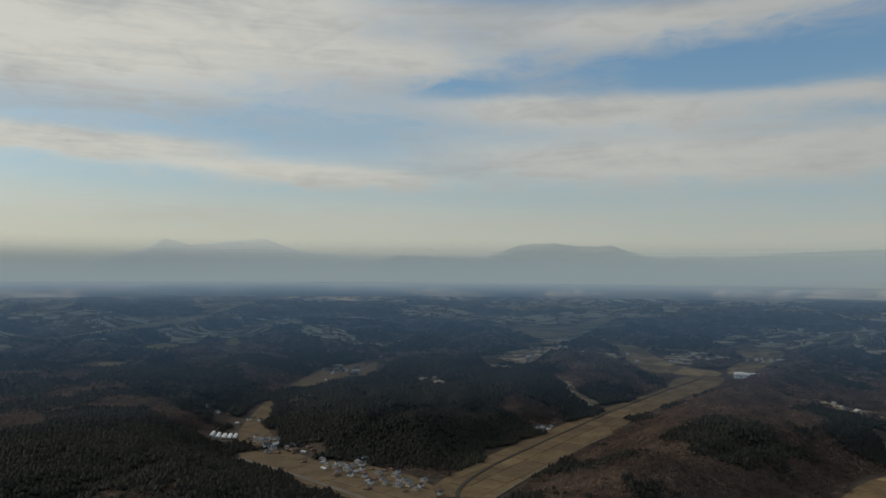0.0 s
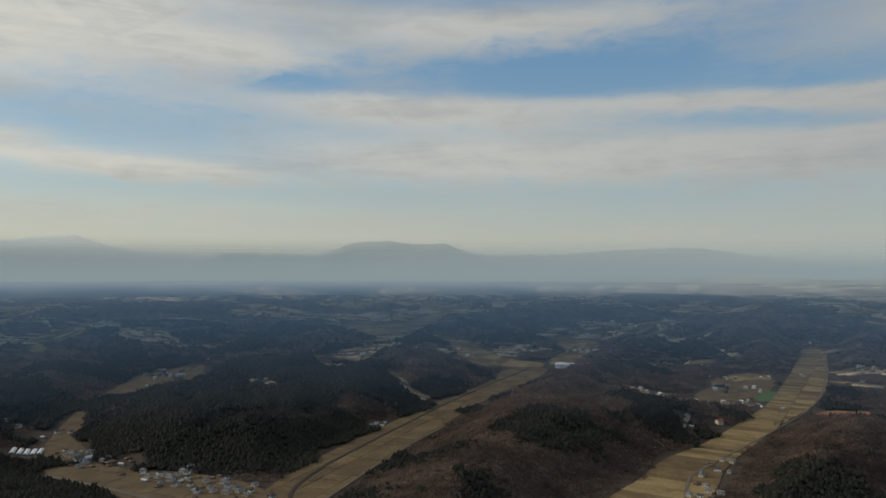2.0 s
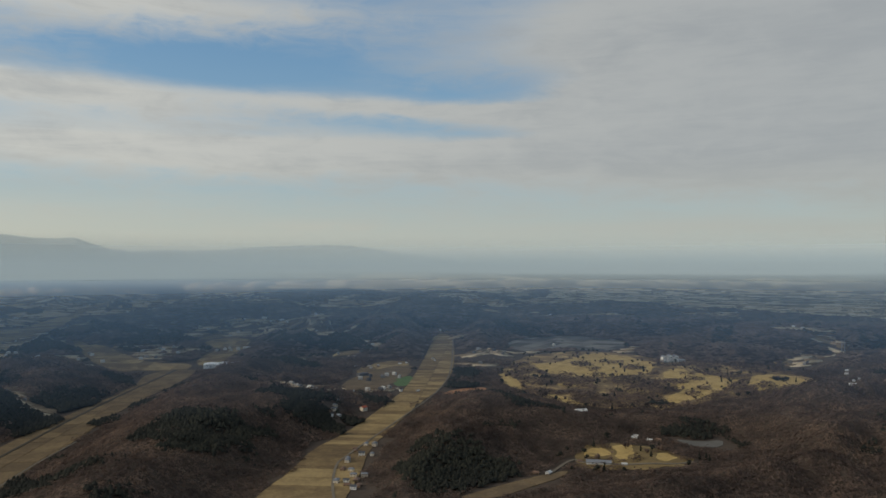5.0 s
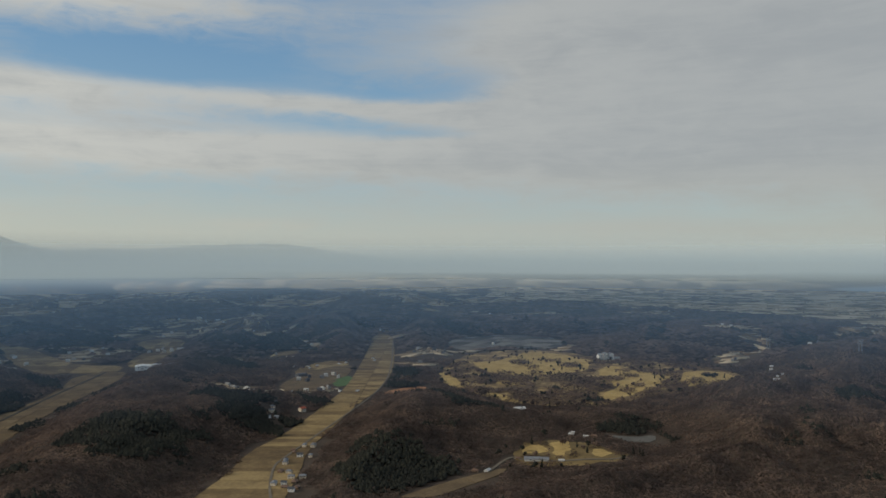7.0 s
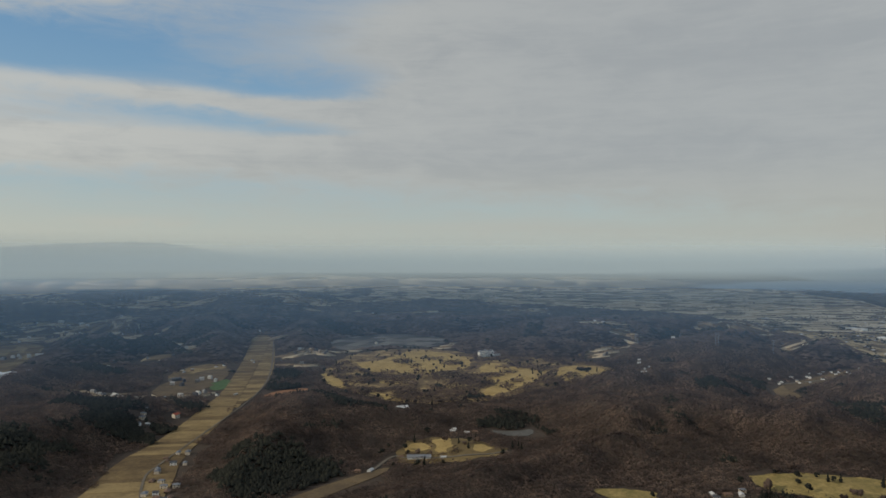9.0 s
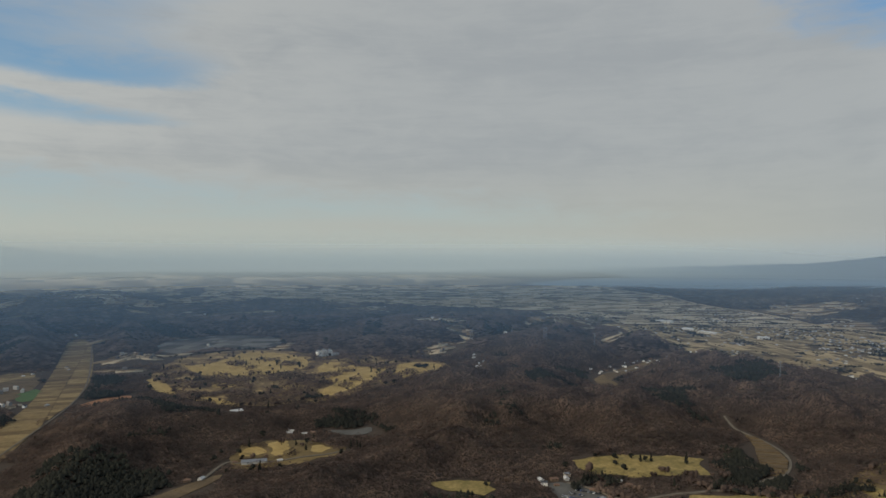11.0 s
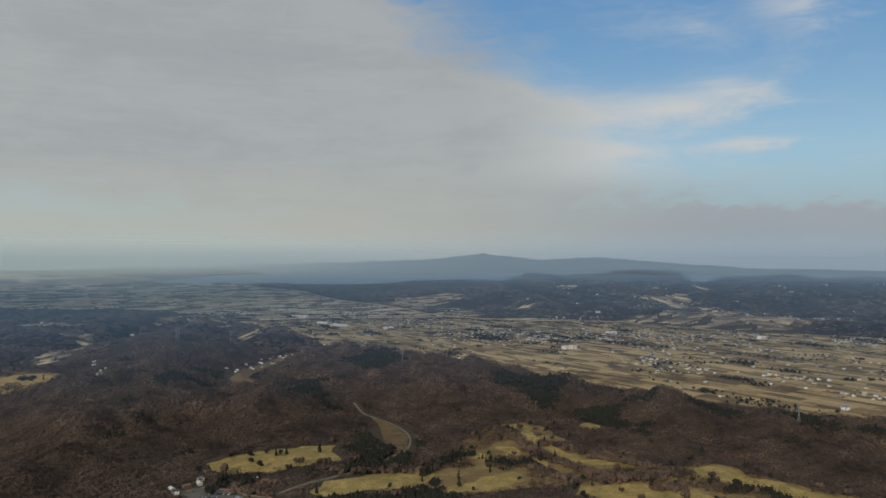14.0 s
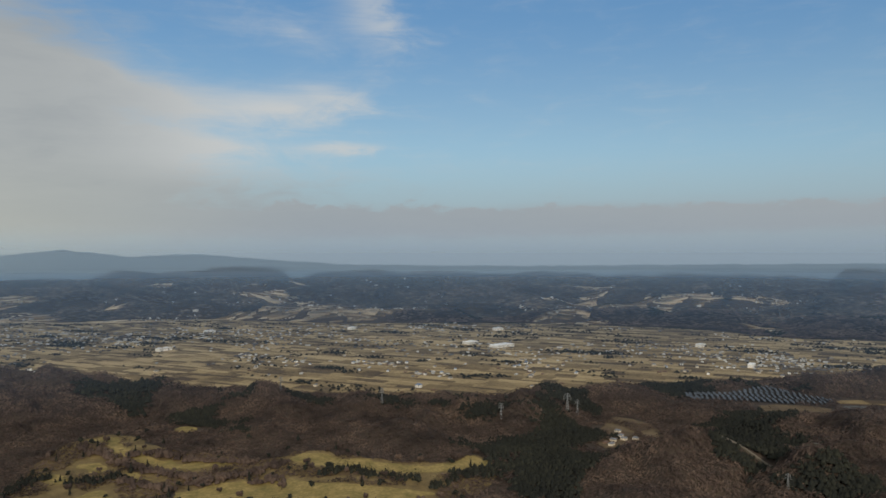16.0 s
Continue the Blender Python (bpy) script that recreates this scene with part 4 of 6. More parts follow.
def forest(name, r0, r1, spacing, size, seed, material_bare, material_pine, spikes, tall_bare, tall_pine, label):
    x, y, g = forest_spots(r0, r1, spacing, seed)
    z = land(x, y)
    n = len(x)
    way_ = np.arctan2(x, y)
    # conifers keep to the gullies between the mounds; their dark tone deepens the shading
    low_ = 0.5 - step(np.abs(2 * fbm(x, y, 135, 63, 3) - 1), 0.0, 0.5)
    # denser westward, where dark conifers also stand in for cloud shade
    planted = fbm(x, y, 120, 60, 3) + 0.17 * low_ + 0.03 * g.standard_normal(n) + 0.085 * step(way_, 0.9, 0.2) + 0.075 * step(way_, 0.35, -0.05) - 0.04 * step(way_, 1.2, 1.35) * step(way_, 1.95, 1.75) * step(np.hypot(x, y), 1200, 1000)
    for hx, hy, hr, hw in STANDS:
        planted = planted + hw * np.exp(-((x - hx) ** 2 + (y - hy) ** 2) / hr ** 2)
    pine = planted - 0.08 * step(np.hypot(x, y), 1400, 2000) * step(way_, 0.45, 0.75) > 0.655
    s = size * g.uniform(0.55, 1.3, n) * (0.85 + 0.4 * fbm(x, y, 90, 66, 2))
    for kind, sel, material in (("bare", ~pine, material_bare), ("pine", pine, material_pine)):
        k = int(sel.sum())
        if not k:
            continue
        px, py, pz, ps = x[sel], y[sel], z[sel], s[sel]
        tall = tall_bare if kind == "bare" else tall_pine
        if spikes > 6 and kind == "bare":
            # open crowns: nothing but sprays of twigs
            q = np.repeat(ps, spikes)[:, None]
            way = g.standard_normal((k * spikes, 3))
            way[:, 2] = np.abs(way[:, 2])
            way *= (g.uniform(0.25, 1.0, (k * spikes, 1)) / np.linalg.norm(way, axis=1)[:, None])
            mid = np.repeat(np.stack([px, py, pz + 0.25 * ps], -1), spikes, 0) + way * q * np.array([1.0, 1.0, 1.15])
            jit = g.standard_normal((k * spikes, 3, 3)) * q[:, None] * np.array([0.31, 0.31, 0.13])
            # the canopy follows the slope of the hill
            sx = (land(px + 5, py) - land(px - 5, py)) / 10
            sy = (land(px, py + 5) - land(px, py - 5)) / 10
            jit[:, :, 2] += 1.4 * (np.repeat(sx, spikes)[:, None] * jit[:, :, 0] + np.repeat(sy, spikes)[:, None] * jit[:, :, 1])
            t3 = mid[:, None, :] + jit
            ob = big_mesh(name, t3.reshape(-1, 3), np.arange(3 * k * spikes).reshape(-1, 3), material)
            tagged(ob, label % "bare brown broadleaf", "forest", kind="stuff")
            continue
        if spikes > 6:
            off = g.uniform(0, 2 * math.pi, k)
            px, py = np.concatenate([px, px + 0.9 * ps * np.cos(off)]), np.concatenate([py, py + 0.9 * ps * np.sin(off)])
            pz, ps = np.concatenate([pz, pz]), np.concatenate([ps * 0.78, ps * g.uniform(0.5, 0.72, k)])
            k, tall = 2 * k, tall * 1.35
        co, tri = crowns(px, py, pz, ps, kind, g, True, tall)
        ob = big_mesh(name, co, tri, material, True)
        tagged(ob, label % ("bare brown broadleaf" if kind == "bare" else "dark green conifer"), "forest", kind="stuff")
        if spikes:
            spikes_ = min(spikes, 2)
            # loose sprays of twigs that break up the outline
            c = np.repeat(np.stack([px, py, pz + ps * (tall * 0.6 + 0.3)], -1), spikes_, 0)
            q = np.repeat(ps, spikes_)[:, None]
            way = g.standard_normal((k * spikes_, 3))
            way[:, 2] = np.abs(way[:, 2]) * 0.9
            way /= np.linalg.norm(way, axis=1)[:, None]
            if kind == "pine":
                way[:, :2] *= 0.7
                way[:, 2] *= 1.25
            mid = c + way * q * g.uniform(0.7, 1.05, (k * spikes_, 1))
            t3 = mid[:, None, :] + g.standard_normal((k * spikes_, 3, 3)) * q[:, None] * 0.22
            ob = big_mesh("twigs", t3.reshape(-1, 3), np.arange(3 * k * spikes_).reshape(-1, 3), material)
            tagged(ob, "loose %s sprays at the tops of woodland trees" % ("bare brown" if kind == "bare" else "dark green"), "branches", kind="stuff")


forest("woodland", 520, 1250, 3.9, 3.5, 1, M_BARE, M_PINE, 8, 0.5, 1.0, "%s woodland covering the near hills")
forest("woodland", 1250, 1900, 6.0, 5.4, 2, M_BARE, M_PINE, 7, 0.45, 0.8, "%s woodland on the middle hills")
forest("woodland", 1900, 2800, 11, 8.5, 3, M_BARE, M_PINE, 0, 0.5, 0.7, "%s woodland on the farther hills")
forest("woodland", 2800, 4600, 16, 10.5, 4, M_FARWOOD, M_FARWOOD, 0, 0.4, 0.5, "%s woodland far off in haze")

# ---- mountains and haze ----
def far_mat(name, col, air_glow):
    """A distant range: dull woods, with the light of hazy air painted on as emission."""
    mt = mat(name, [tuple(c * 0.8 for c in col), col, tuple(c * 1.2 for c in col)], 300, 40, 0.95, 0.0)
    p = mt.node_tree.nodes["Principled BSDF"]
    p.inputs["Emission Color"].default_value, p.inputs["Emission Strength"].default_value = (*air_glow, 1), 1.0
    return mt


# haze colour of each range painted in as emission
M_MOUNT = far_mat("mountain_airlit_woods", (0.08, 0.09, 0.10), (0.29, 0.318, 0.295))
M_PALE = far_mat("pale_mountain_airlit_woods", (0.10, 0.11, 0.12), (0.42, 0.44, 0.40))
M_RIDGE = far_mat("ridge_airlit_woods", (0.045, 0.055, 0.065), (0.095, 0.128, 0.150))
M_NEAR = far_mat("wooded_ridge_airlit_woods", (0.03, 0.036, 0.042), (0.080, 0.110, 0.134))
# skylines: azimuth and elevation in degrees, distance
RANGES = [
    ("mountain", [(31.5, -0.3), (26, 0.2), (22.7, 1.2), (21.2, 2.1), (19.4, 1.6), (16.7, 1.85), (14.0, 2.15), (11.2, 1.2), (6, 0.8), (2, -0.6)], 4800, "hazy blue twin-peaked mountain on the horizon"),
    ("mountain", [(2, -0.6), (-3.4, 0.85), (-5.8, 1.8), (-8.3, 2.0), (-11.3, 1.72), (-13.2, 1.85), (-15.6, 0.97), (-20, 0.5), (-23, -0.7)], 4795, "hazy blue flat-topped mountain on the horizon"),
    ("mountain_ridge", [(9, -0.6), (3.8, 0.95), (-4, 0.8), (-15, 0.85), (-22, 0.95), (-26, 1.25), (-31, 1.5), (-33, 1.4), (-36.7, 0.8), (-43, 0.15), (-54, -0.7)], 4805, "long pale blue mountain ridge in haze"),
    ("mountain_ridge", [(-62, -1.1), (-67, -0.8), (-71, -0.64), (-75.6, -0.53), (-80, -0.47), (-84, -0.38), (-88.4, -0.25), (-91, -0.14), (-94, -0.06), (-96.1, 0.16), (-98.2, 0.38), (-102.5, -0.1), (-107.2, 0.1), (-111.3, -0.25), (-117, -0.65), (-122, -1.1)], 4740, "long dark blue wooded ridge beyond the plain"),
    ("mountain_ridge", [(-110, -1.1), (-118, -0.75), (-126, -0.82), (-132, -0.85), (-138, -0.8), (-144, -0.72), (-150, -0.66), (-156, -0.58), (-164, -0.7)], 4735, "low blue wooded ridge beyond the plain"),
    ("wooded_ridge", [(-73, -1.75), (-77, -1.4), (-82, -1.15), (-88, -1.05), (-93, -1.1), (-97, -1.2), (-101, -1.4), (-106, -1.7)], 4552, "dark blue wooded hills at the plain's far edge"),
    ("wooded_ridge", [(-98, -1.75), (-103, -1.35), (-107, -1.15), (-110.5, -0.82), (-112.6, -0.8), (-114.5, -1.12), (-118, -1.2), (-122, -1.28), (-127, -1.5), (-130, -1.62), (-132.7, -1.4), (-135, -1.7), (-139, -1.9)], 4560, "dark blue wooded ridge across the plain"),
    ("wooded_ridge", [(-134, -1.95), (-138, -1.5), (-142, -1.2), (-146, -0.98), (-152, -1.05), (-157, -0.9), (-165, -1.1)], 4545, "dark blue wooded ridge across the plain"),
]
for name, knots, dist, label in RANGES:
    ka, ke = np.array(knots).T[:, ::-1]
    a = np.linspace(ka[0], ka[-1], int((ka[-1] - ka[0]) * 14))
    elv = np.interp(a, ka, ke)
    soft_ = np.exp(-np.linspace(-2, 2, 15) ** 2)
    elv = np.convolve(np.pad(elv, 7, mode="edge"), soft_ / soft_.sum(), "valid")
    elv = elv + 0.16 * (fbm(a * 10, a * 0, 8, 70, 4) - 0.5)
    rows_ = []
    for k, (dr, fz) in enumerate(((-180, 0.0), (-120, 0.45), (-60, 0.8), (0, 1.0), (60, 0.8), (140, 0.0))):
        r = dist + dr * 0.5 + 12 * (fbm(a * 30, a * 0 + 50 * k, 40, 80) - 0.5)
        top_ = EYE + dist * np.tan(np.radians(elv))
        zlow = EYE + dist * np.tan(np.radians(-1.5 if dist > 4750 else -2.6))
        z = zlow + (top_ - zlow) * fz
        rows_.append(np.stack([-r * np.sin(np.radians(a)), r * np.cos(np.radians(a)), z], -1))
    co = np.stack(rows_).reshape(-1, 3)
    m = len(a)
    i, j = np.meshgrid(np.arange(5), np.arange(m - 1), indexing="ij")
    quad = np.stack([i * m + j, i * m + j + 1, (i + 1) * m + j + 1, (i + 1) * m + j], -1).reshape(-1, 4)
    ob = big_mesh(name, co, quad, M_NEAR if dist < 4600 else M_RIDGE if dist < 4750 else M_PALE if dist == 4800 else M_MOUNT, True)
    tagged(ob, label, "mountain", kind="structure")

# sheet over the land painted as haze, thicker farther out, with a rim bank
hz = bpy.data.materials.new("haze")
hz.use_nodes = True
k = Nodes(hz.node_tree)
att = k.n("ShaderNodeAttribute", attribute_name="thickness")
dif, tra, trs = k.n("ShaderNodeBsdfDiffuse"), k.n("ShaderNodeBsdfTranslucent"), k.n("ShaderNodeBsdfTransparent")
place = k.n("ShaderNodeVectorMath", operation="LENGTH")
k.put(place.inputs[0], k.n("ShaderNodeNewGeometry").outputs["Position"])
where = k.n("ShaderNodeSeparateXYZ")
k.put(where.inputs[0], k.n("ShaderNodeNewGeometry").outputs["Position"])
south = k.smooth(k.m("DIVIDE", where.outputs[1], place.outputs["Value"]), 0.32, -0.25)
# airlight tint painted on the sheet: blue nearby, greyer far out, bluer southward
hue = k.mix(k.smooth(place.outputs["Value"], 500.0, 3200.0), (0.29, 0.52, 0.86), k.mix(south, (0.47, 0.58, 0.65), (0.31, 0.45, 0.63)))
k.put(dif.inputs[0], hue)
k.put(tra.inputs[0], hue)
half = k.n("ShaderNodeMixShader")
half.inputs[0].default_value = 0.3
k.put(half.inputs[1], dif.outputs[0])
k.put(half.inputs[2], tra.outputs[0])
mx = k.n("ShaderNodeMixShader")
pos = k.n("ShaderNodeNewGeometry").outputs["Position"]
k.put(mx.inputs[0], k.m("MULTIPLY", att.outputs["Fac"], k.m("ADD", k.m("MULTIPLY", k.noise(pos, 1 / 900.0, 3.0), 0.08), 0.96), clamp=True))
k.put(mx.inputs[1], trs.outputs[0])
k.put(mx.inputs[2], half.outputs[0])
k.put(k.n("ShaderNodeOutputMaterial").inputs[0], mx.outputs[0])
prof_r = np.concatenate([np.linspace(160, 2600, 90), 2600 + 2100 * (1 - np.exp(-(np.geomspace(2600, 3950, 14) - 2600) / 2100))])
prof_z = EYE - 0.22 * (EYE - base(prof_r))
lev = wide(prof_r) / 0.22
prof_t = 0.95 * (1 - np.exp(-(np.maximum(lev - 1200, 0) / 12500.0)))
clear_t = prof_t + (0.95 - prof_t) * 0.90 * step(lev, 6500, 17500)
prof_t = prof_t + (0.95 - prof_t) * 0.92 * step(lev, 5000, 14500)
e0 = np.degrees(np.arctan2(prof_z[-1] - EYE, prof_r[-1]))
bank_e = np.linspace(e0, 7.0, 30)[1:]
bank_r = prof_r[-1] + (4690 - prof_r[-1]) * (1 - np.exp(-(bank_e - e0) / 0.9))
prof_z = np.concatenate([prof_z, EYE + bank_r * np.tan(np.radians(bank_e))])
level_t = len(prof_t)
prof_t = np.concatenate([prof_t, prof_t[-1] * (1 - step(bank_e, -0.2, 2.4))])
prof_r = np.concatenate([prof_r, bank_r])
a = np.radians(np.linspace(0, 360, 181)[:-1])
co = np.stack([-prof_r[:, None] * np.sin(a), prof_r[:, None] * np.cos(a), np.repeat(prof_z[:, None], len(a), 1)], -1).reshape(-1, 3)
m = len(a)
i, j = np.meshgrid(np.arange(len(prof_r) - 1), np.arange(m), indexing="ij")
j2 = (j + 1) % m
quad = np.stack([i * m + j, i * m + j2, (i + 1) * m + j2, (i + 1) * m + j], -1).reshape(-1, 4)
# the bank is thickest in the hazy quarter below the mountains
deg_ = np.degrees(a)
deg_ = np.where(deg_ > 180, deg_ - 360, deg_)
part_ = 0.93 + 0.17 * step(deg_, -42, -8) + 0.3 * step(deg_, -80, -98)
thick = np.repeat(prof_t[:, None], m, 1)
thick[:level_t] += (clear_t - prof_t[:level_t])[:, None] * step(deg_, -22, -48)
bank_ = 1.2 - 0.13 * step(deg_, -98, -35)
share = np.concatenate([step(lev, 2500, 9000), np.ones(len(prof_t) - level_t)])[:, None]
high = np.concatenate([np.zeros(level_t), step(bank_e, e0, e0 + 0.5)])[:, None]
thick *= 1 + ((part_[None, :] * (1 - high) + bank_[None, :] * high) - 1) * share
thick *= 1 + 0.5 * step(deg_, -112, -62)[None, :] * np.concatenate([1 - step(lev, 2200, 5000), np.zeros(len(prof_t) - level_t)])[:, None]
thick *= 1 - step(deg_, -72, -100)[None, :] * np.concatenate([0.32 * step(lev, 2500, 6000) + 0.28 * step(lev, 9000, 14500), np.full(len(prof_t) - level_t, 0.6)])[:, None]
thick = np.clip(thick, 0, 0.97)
haze = big_mesh("haze_sheet", co, quad, hz, True)
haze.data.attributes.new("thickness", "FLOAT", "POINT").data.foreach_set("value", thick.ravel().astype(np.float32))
tagged(haze, "translucent sheet painted as thin pale winter haze over the far land", "haze", kind="structure")

# ---- things ----
def box(bm, x0, y0, z0, x1, y1, z1):
    v = [bm.verts.new(p) for p in ((x0, y0, z0), (x1, y0, z0), (x1, y1, z0), (x0, y1, z0), (x0, y0, z1), (x1, y0, z1), (x1, y1, z1), (x0, y1, z1))]
    for f in ((3, 2, 1, 0), (4, 5, 6, 7), (0, 1, 5, 4), (1, 2, 6, 5), (2, 3, 7, 6), (3, 0, 4, 7)):
        bm.faces.new([v[i] for i in f])


def boxes(*bs):
    bm = bmesh.new()
    for b in bs:
        box(bm, *b)
    return bm


def part(name, bm, material, parent, label=""):
    me = bpy.data.meshes.new(name)
    bm.to_mesh(me)
    bm.free()
    me.materials.append(material)
    ob = new(name, me)
    ob.parent = parent
    return tagged(ob, label) if label else ob


def beam(bm, a, b, t):
    """A square bar from a to b."""
    a, b = Vector(a), Vector(b)
    d = (b - a).normalized()
    u = d.orthogonal().normalized() * t / 2
    v = d.cross(u)
    ring = [[bm.verts.new(p + u * i + v * j) for i, j in ((1, 1), (-1, 1), (-1, -1), (1, -1))] for p in (a, b)]
    for k in range(4):
        bm.faces.new((ring[0][k], ring[0][(k + 1) % 4], ring[1][(k + 1) % 4], ring[1][k]))
    bm.faces.new(ring[0][::-1])
    bm.faces.new(ring[1])


def height(x, y):
    return float(land(np.array([x]), np.array([y]))[0])


def plain_mat(name, col, rough=0.6, spread=0.12, metal=0.0):
    lo = tuple(c * (1 - spread) for c in col)
    hi = tuple(min(c * (1 + spread), 0.9) for c in col)
    return mat(name, [lo, col, hi], 8, 0.9, rough, 0.05, 0.05, per_object=0.6, metal=metal)


M_WALLS = [plain_mat("plaster_white", (0.72, 0.70, 0.66)), plain_mat("plaster_cream", (0.55, 0.48, 0.38)), plain_mat("siding_grey", (0.36, 0.36, 0.35)), plain_mat("timber_brown", (0.17, 0.12, 0.08))]
M_ROOFS = [plain_mat("tile_dark", (0.07, 0.075, 0.085), 0.8), plain_mat("tile_grey", (0.17, 0.18, 0.20), 0.8), plain_mat("metal_pale", (0.48, 0.48, 0.48), 0.55), plain_mat("metal_blue", (0.16, 0.22, 0.33), 0.8), plain_mat("tile_red", (0.34, 0.09, 0.05), 0.6), plain_mat("tile_brown", (0.15, 0.095, 0.07), 0.6)]
M_GLASS = plain_mat("window_glass", (0.03, 0.04, 0.05), 0.12)
M_STEEL = plain_mat("galvanised_steel", (0.21, 0.22, 0.23), 0.45, metal=0.3)
M_BARK = plain_mat("bark", (0.07, 0.05, 0.035), 0.95)
M_FILM = plain_mat("greenhouse_film", (0.80, 0.81, 0.82), 0.3)
M_PANEL = plain_mat("solar_glass", (0.085, 0.095, 0.11), 0.6)
M_WATER = plain_mat("pond_water", (0.02, 0.03, 0.035), 0.06)
M_RUBBER = plain_mat("rubber", (0.02, 0.02, 0.02), 0.9)


def gable_roof(w_, l_, z, rise, over, thick, hip=0.0):
    """Two roof slopes (ends drawn in by hip) as one shell with thickness; ridge along y."""
    bm = bmesh.new()
    x, y = w_ / 2 + over, l_ / 2 + over
    drop = over * rise / (w_ / 2)
    top = [(-x, -y, z - drop), (x, -y, z - drop), (x, y, z - drop), (-x, y, z - drop), (0, -y + hip, z + rise), (0, y - hip, z + rise)]
    v = [bm.verts.new(p) for p in top]
    u = [bm.verts.new((p[0], p[1], p[2] + thick)) for p in top]
    for q in ((0, 4, 5, 3), (1, 2, 5, 4)):
        bm.faces.new([u[i] for i in q[::-1]])
        bm.faces.new([v[i] for i in q])
    if hip:
        bm.faces.new([u[i] for i in (0, 1, 4)])
        bm.faces.new([u[i] for i in (2, 3, 5)])
        bm.faces.new([v[i] for i in (4, 1, 0)])
        bm.faces.new([v[i] for i in (5, 3, 2)])
        edge = ((0, 1), (1, 2), (2, 3), (3, 0))
    else:
        edge = ((0, 3), (3, 5), (5, 2), (2, 1), (1, 4), (4, 0))
    for a_, b_ in edge:
        bm.faces.new((v[a_], v[b_], u[b_], u[a_]))
    bmesh.ops.recalc_face_normals(bm, faces=bm.faces)
    return bm


def wall_block(w_, l_, h_, rise):
    bm = bmesh.new()
    x, y = w_ / 2, l_ / 2
    v = [bm.verts.new(p) for p in ((-x, -y, -2), (x, -y, -2), (x, y, -2), (-x, y, -2), (-x, -y, h_), (x, -y, h_), (x, y, h_), (-x, y, h_), (0, -y, h_ + rise), (0, y, h_ + rise))]
    for f in ((0, 1, 5, 8, 4), (2, 3, 7, 9, 6), (1, 2, 6, 5), (3, 0, 4, 7), (4, 8, 9, 7), (5, 6, 9, 8), (3, 2, 1, 0)):
        bm.faces.new([v[i] for i in f])
    return bm


def house(at, turn_, size, wall, roof, label, name="house", group="village houses", hip=0.0, storeys=2, category="house"):
    w_, l_ = size
    h_, rise = 2.8 * storeys, w_ * 0.24
    e = thing(name, label, category, at, group)
    e.rotation_euler = (0, 0, radians(turn_))
    part("wall", wall_block(w_, l_, h_, 0 if hip else rise - 0.1), wall, e)
    r = part("roof", gable_roof(w_, l_, h_, rise, 0.7, 0.25, hip), roof, e)
    part("ridge", boxes((-0.2, -l_ / 2 + hip, h_ + rise + 0.2, 0.2, l_ / 2 - hip, h_ + rise + 0.45)), roof, r)
    for s_ in range(storeys):
        for sx in (-1, 1):
            for k in range(2):
                y = -l_ / 2 + (k + 0.5) * l_ / 2
                z = 0.9 + 2.8 * s_
                part("window", boxes((sx * w_ / 2 - 0.06, y - 0.8, z, sx * w_ / 2 + 0.06, y + 0.8, z + 1.2)), M_GLASS, e)
    part("door", boxes((-0.5, -l_ / 2 - 0.06, 0, 0.5, -l_ / 2 + 0.06, 2.1)), M_WALLS[3], e)
    return e


rng = random.Random(7)
PROTO = [
    ((8, 11), M_WALLS[0], M_ROOFS[0], "two-storey white plaster farmhouse with a dark tiled roof", 0.0, 2),
    ((9, 13), M_WALLS[1], M_ROOFS[1], "cream farmhouse with a hipped grey tiled roof", 3.5, 2),
    ((7, 12), M_WALLS[2], M_ROOFS[2], "grey low shed with a pale metal roof", 0.0, 1),
    ((9, 10), M_WALLS[0], M_ROOFS[3], "white house with a blue metal roof", 2.5, 2),
    ((8, 10), M_WALLS[1], M_ROOFS[4], "cream house with a faded red tiled roof", 0.0, 2),
    ((8, 12), M_WALLS[3], M_ROOFS[5], "brown timber farmhouse with a brown tiled roof", 2.0, 1),
    ((10, 18), M_WALLS[0], M_ROOFS[2], "long white farm shed with a pale metal roof", 0.0, 1),
]
made_house = {}


def put_house(x, y, kind, turn_):
    z = height(x, y) + 0.45
    if kind not in made_house:
        size, wl, rf, label, hip, st = PROTO[kind]
        made_house[kind] = house((x, y, z), turn_, size, wl, rf, label, hip=hip, storeys=st)
    else:
        h_ = copy_thing(made_house[kind], pose(x, y, z, 0, 0, turn_))
        q = rng.uniform(0.5, 0.72)
        h_.scale = (q, q, q)


taken = []


def settle(spots, each, reach, turn_, kinds, apart=13):
    """Houses round each spot, none closer than apart."""
    for sx, sy in spots:
        for q in range(each):
            for tries in range(12):
                x, y = (sx, sy) if q == 0 and tries == 0 else (sx + rng.uniform(-reach, reach), sy + rng.uniform(-reach, reach))
                if all((x - a) ** 2 + (y - b) ** 2 > apart ** 2 for a, b in taken):
                    taken.append((x, y))
                    put_house(x, y, rng.choice(kinds), turn_ + rng.choice((0, 90)) + rng.uniform(-8, 8))
                    break


settle(SPOT["houses_c"], 4, 25, -35, (0, 1, 5, 5, 0, 2, 1, 5), 10)
settle(SPOT["houses_b"][:9], 2, 11, -45, (0, 5, 5, 1), 11)
settle(SPOT["houses_b"][9:10], 2, 10, 10, (4, 4, 5))
settle(SPOT["houses_b"][10:], 2, 26, 20, (0, 1, 2, 5, 5))
settle(SPOT["house_a"], 2, 12, 60, (0, 6, 1))
settle(SPOT["house_s"], 2, 12, 20, (2, 5))
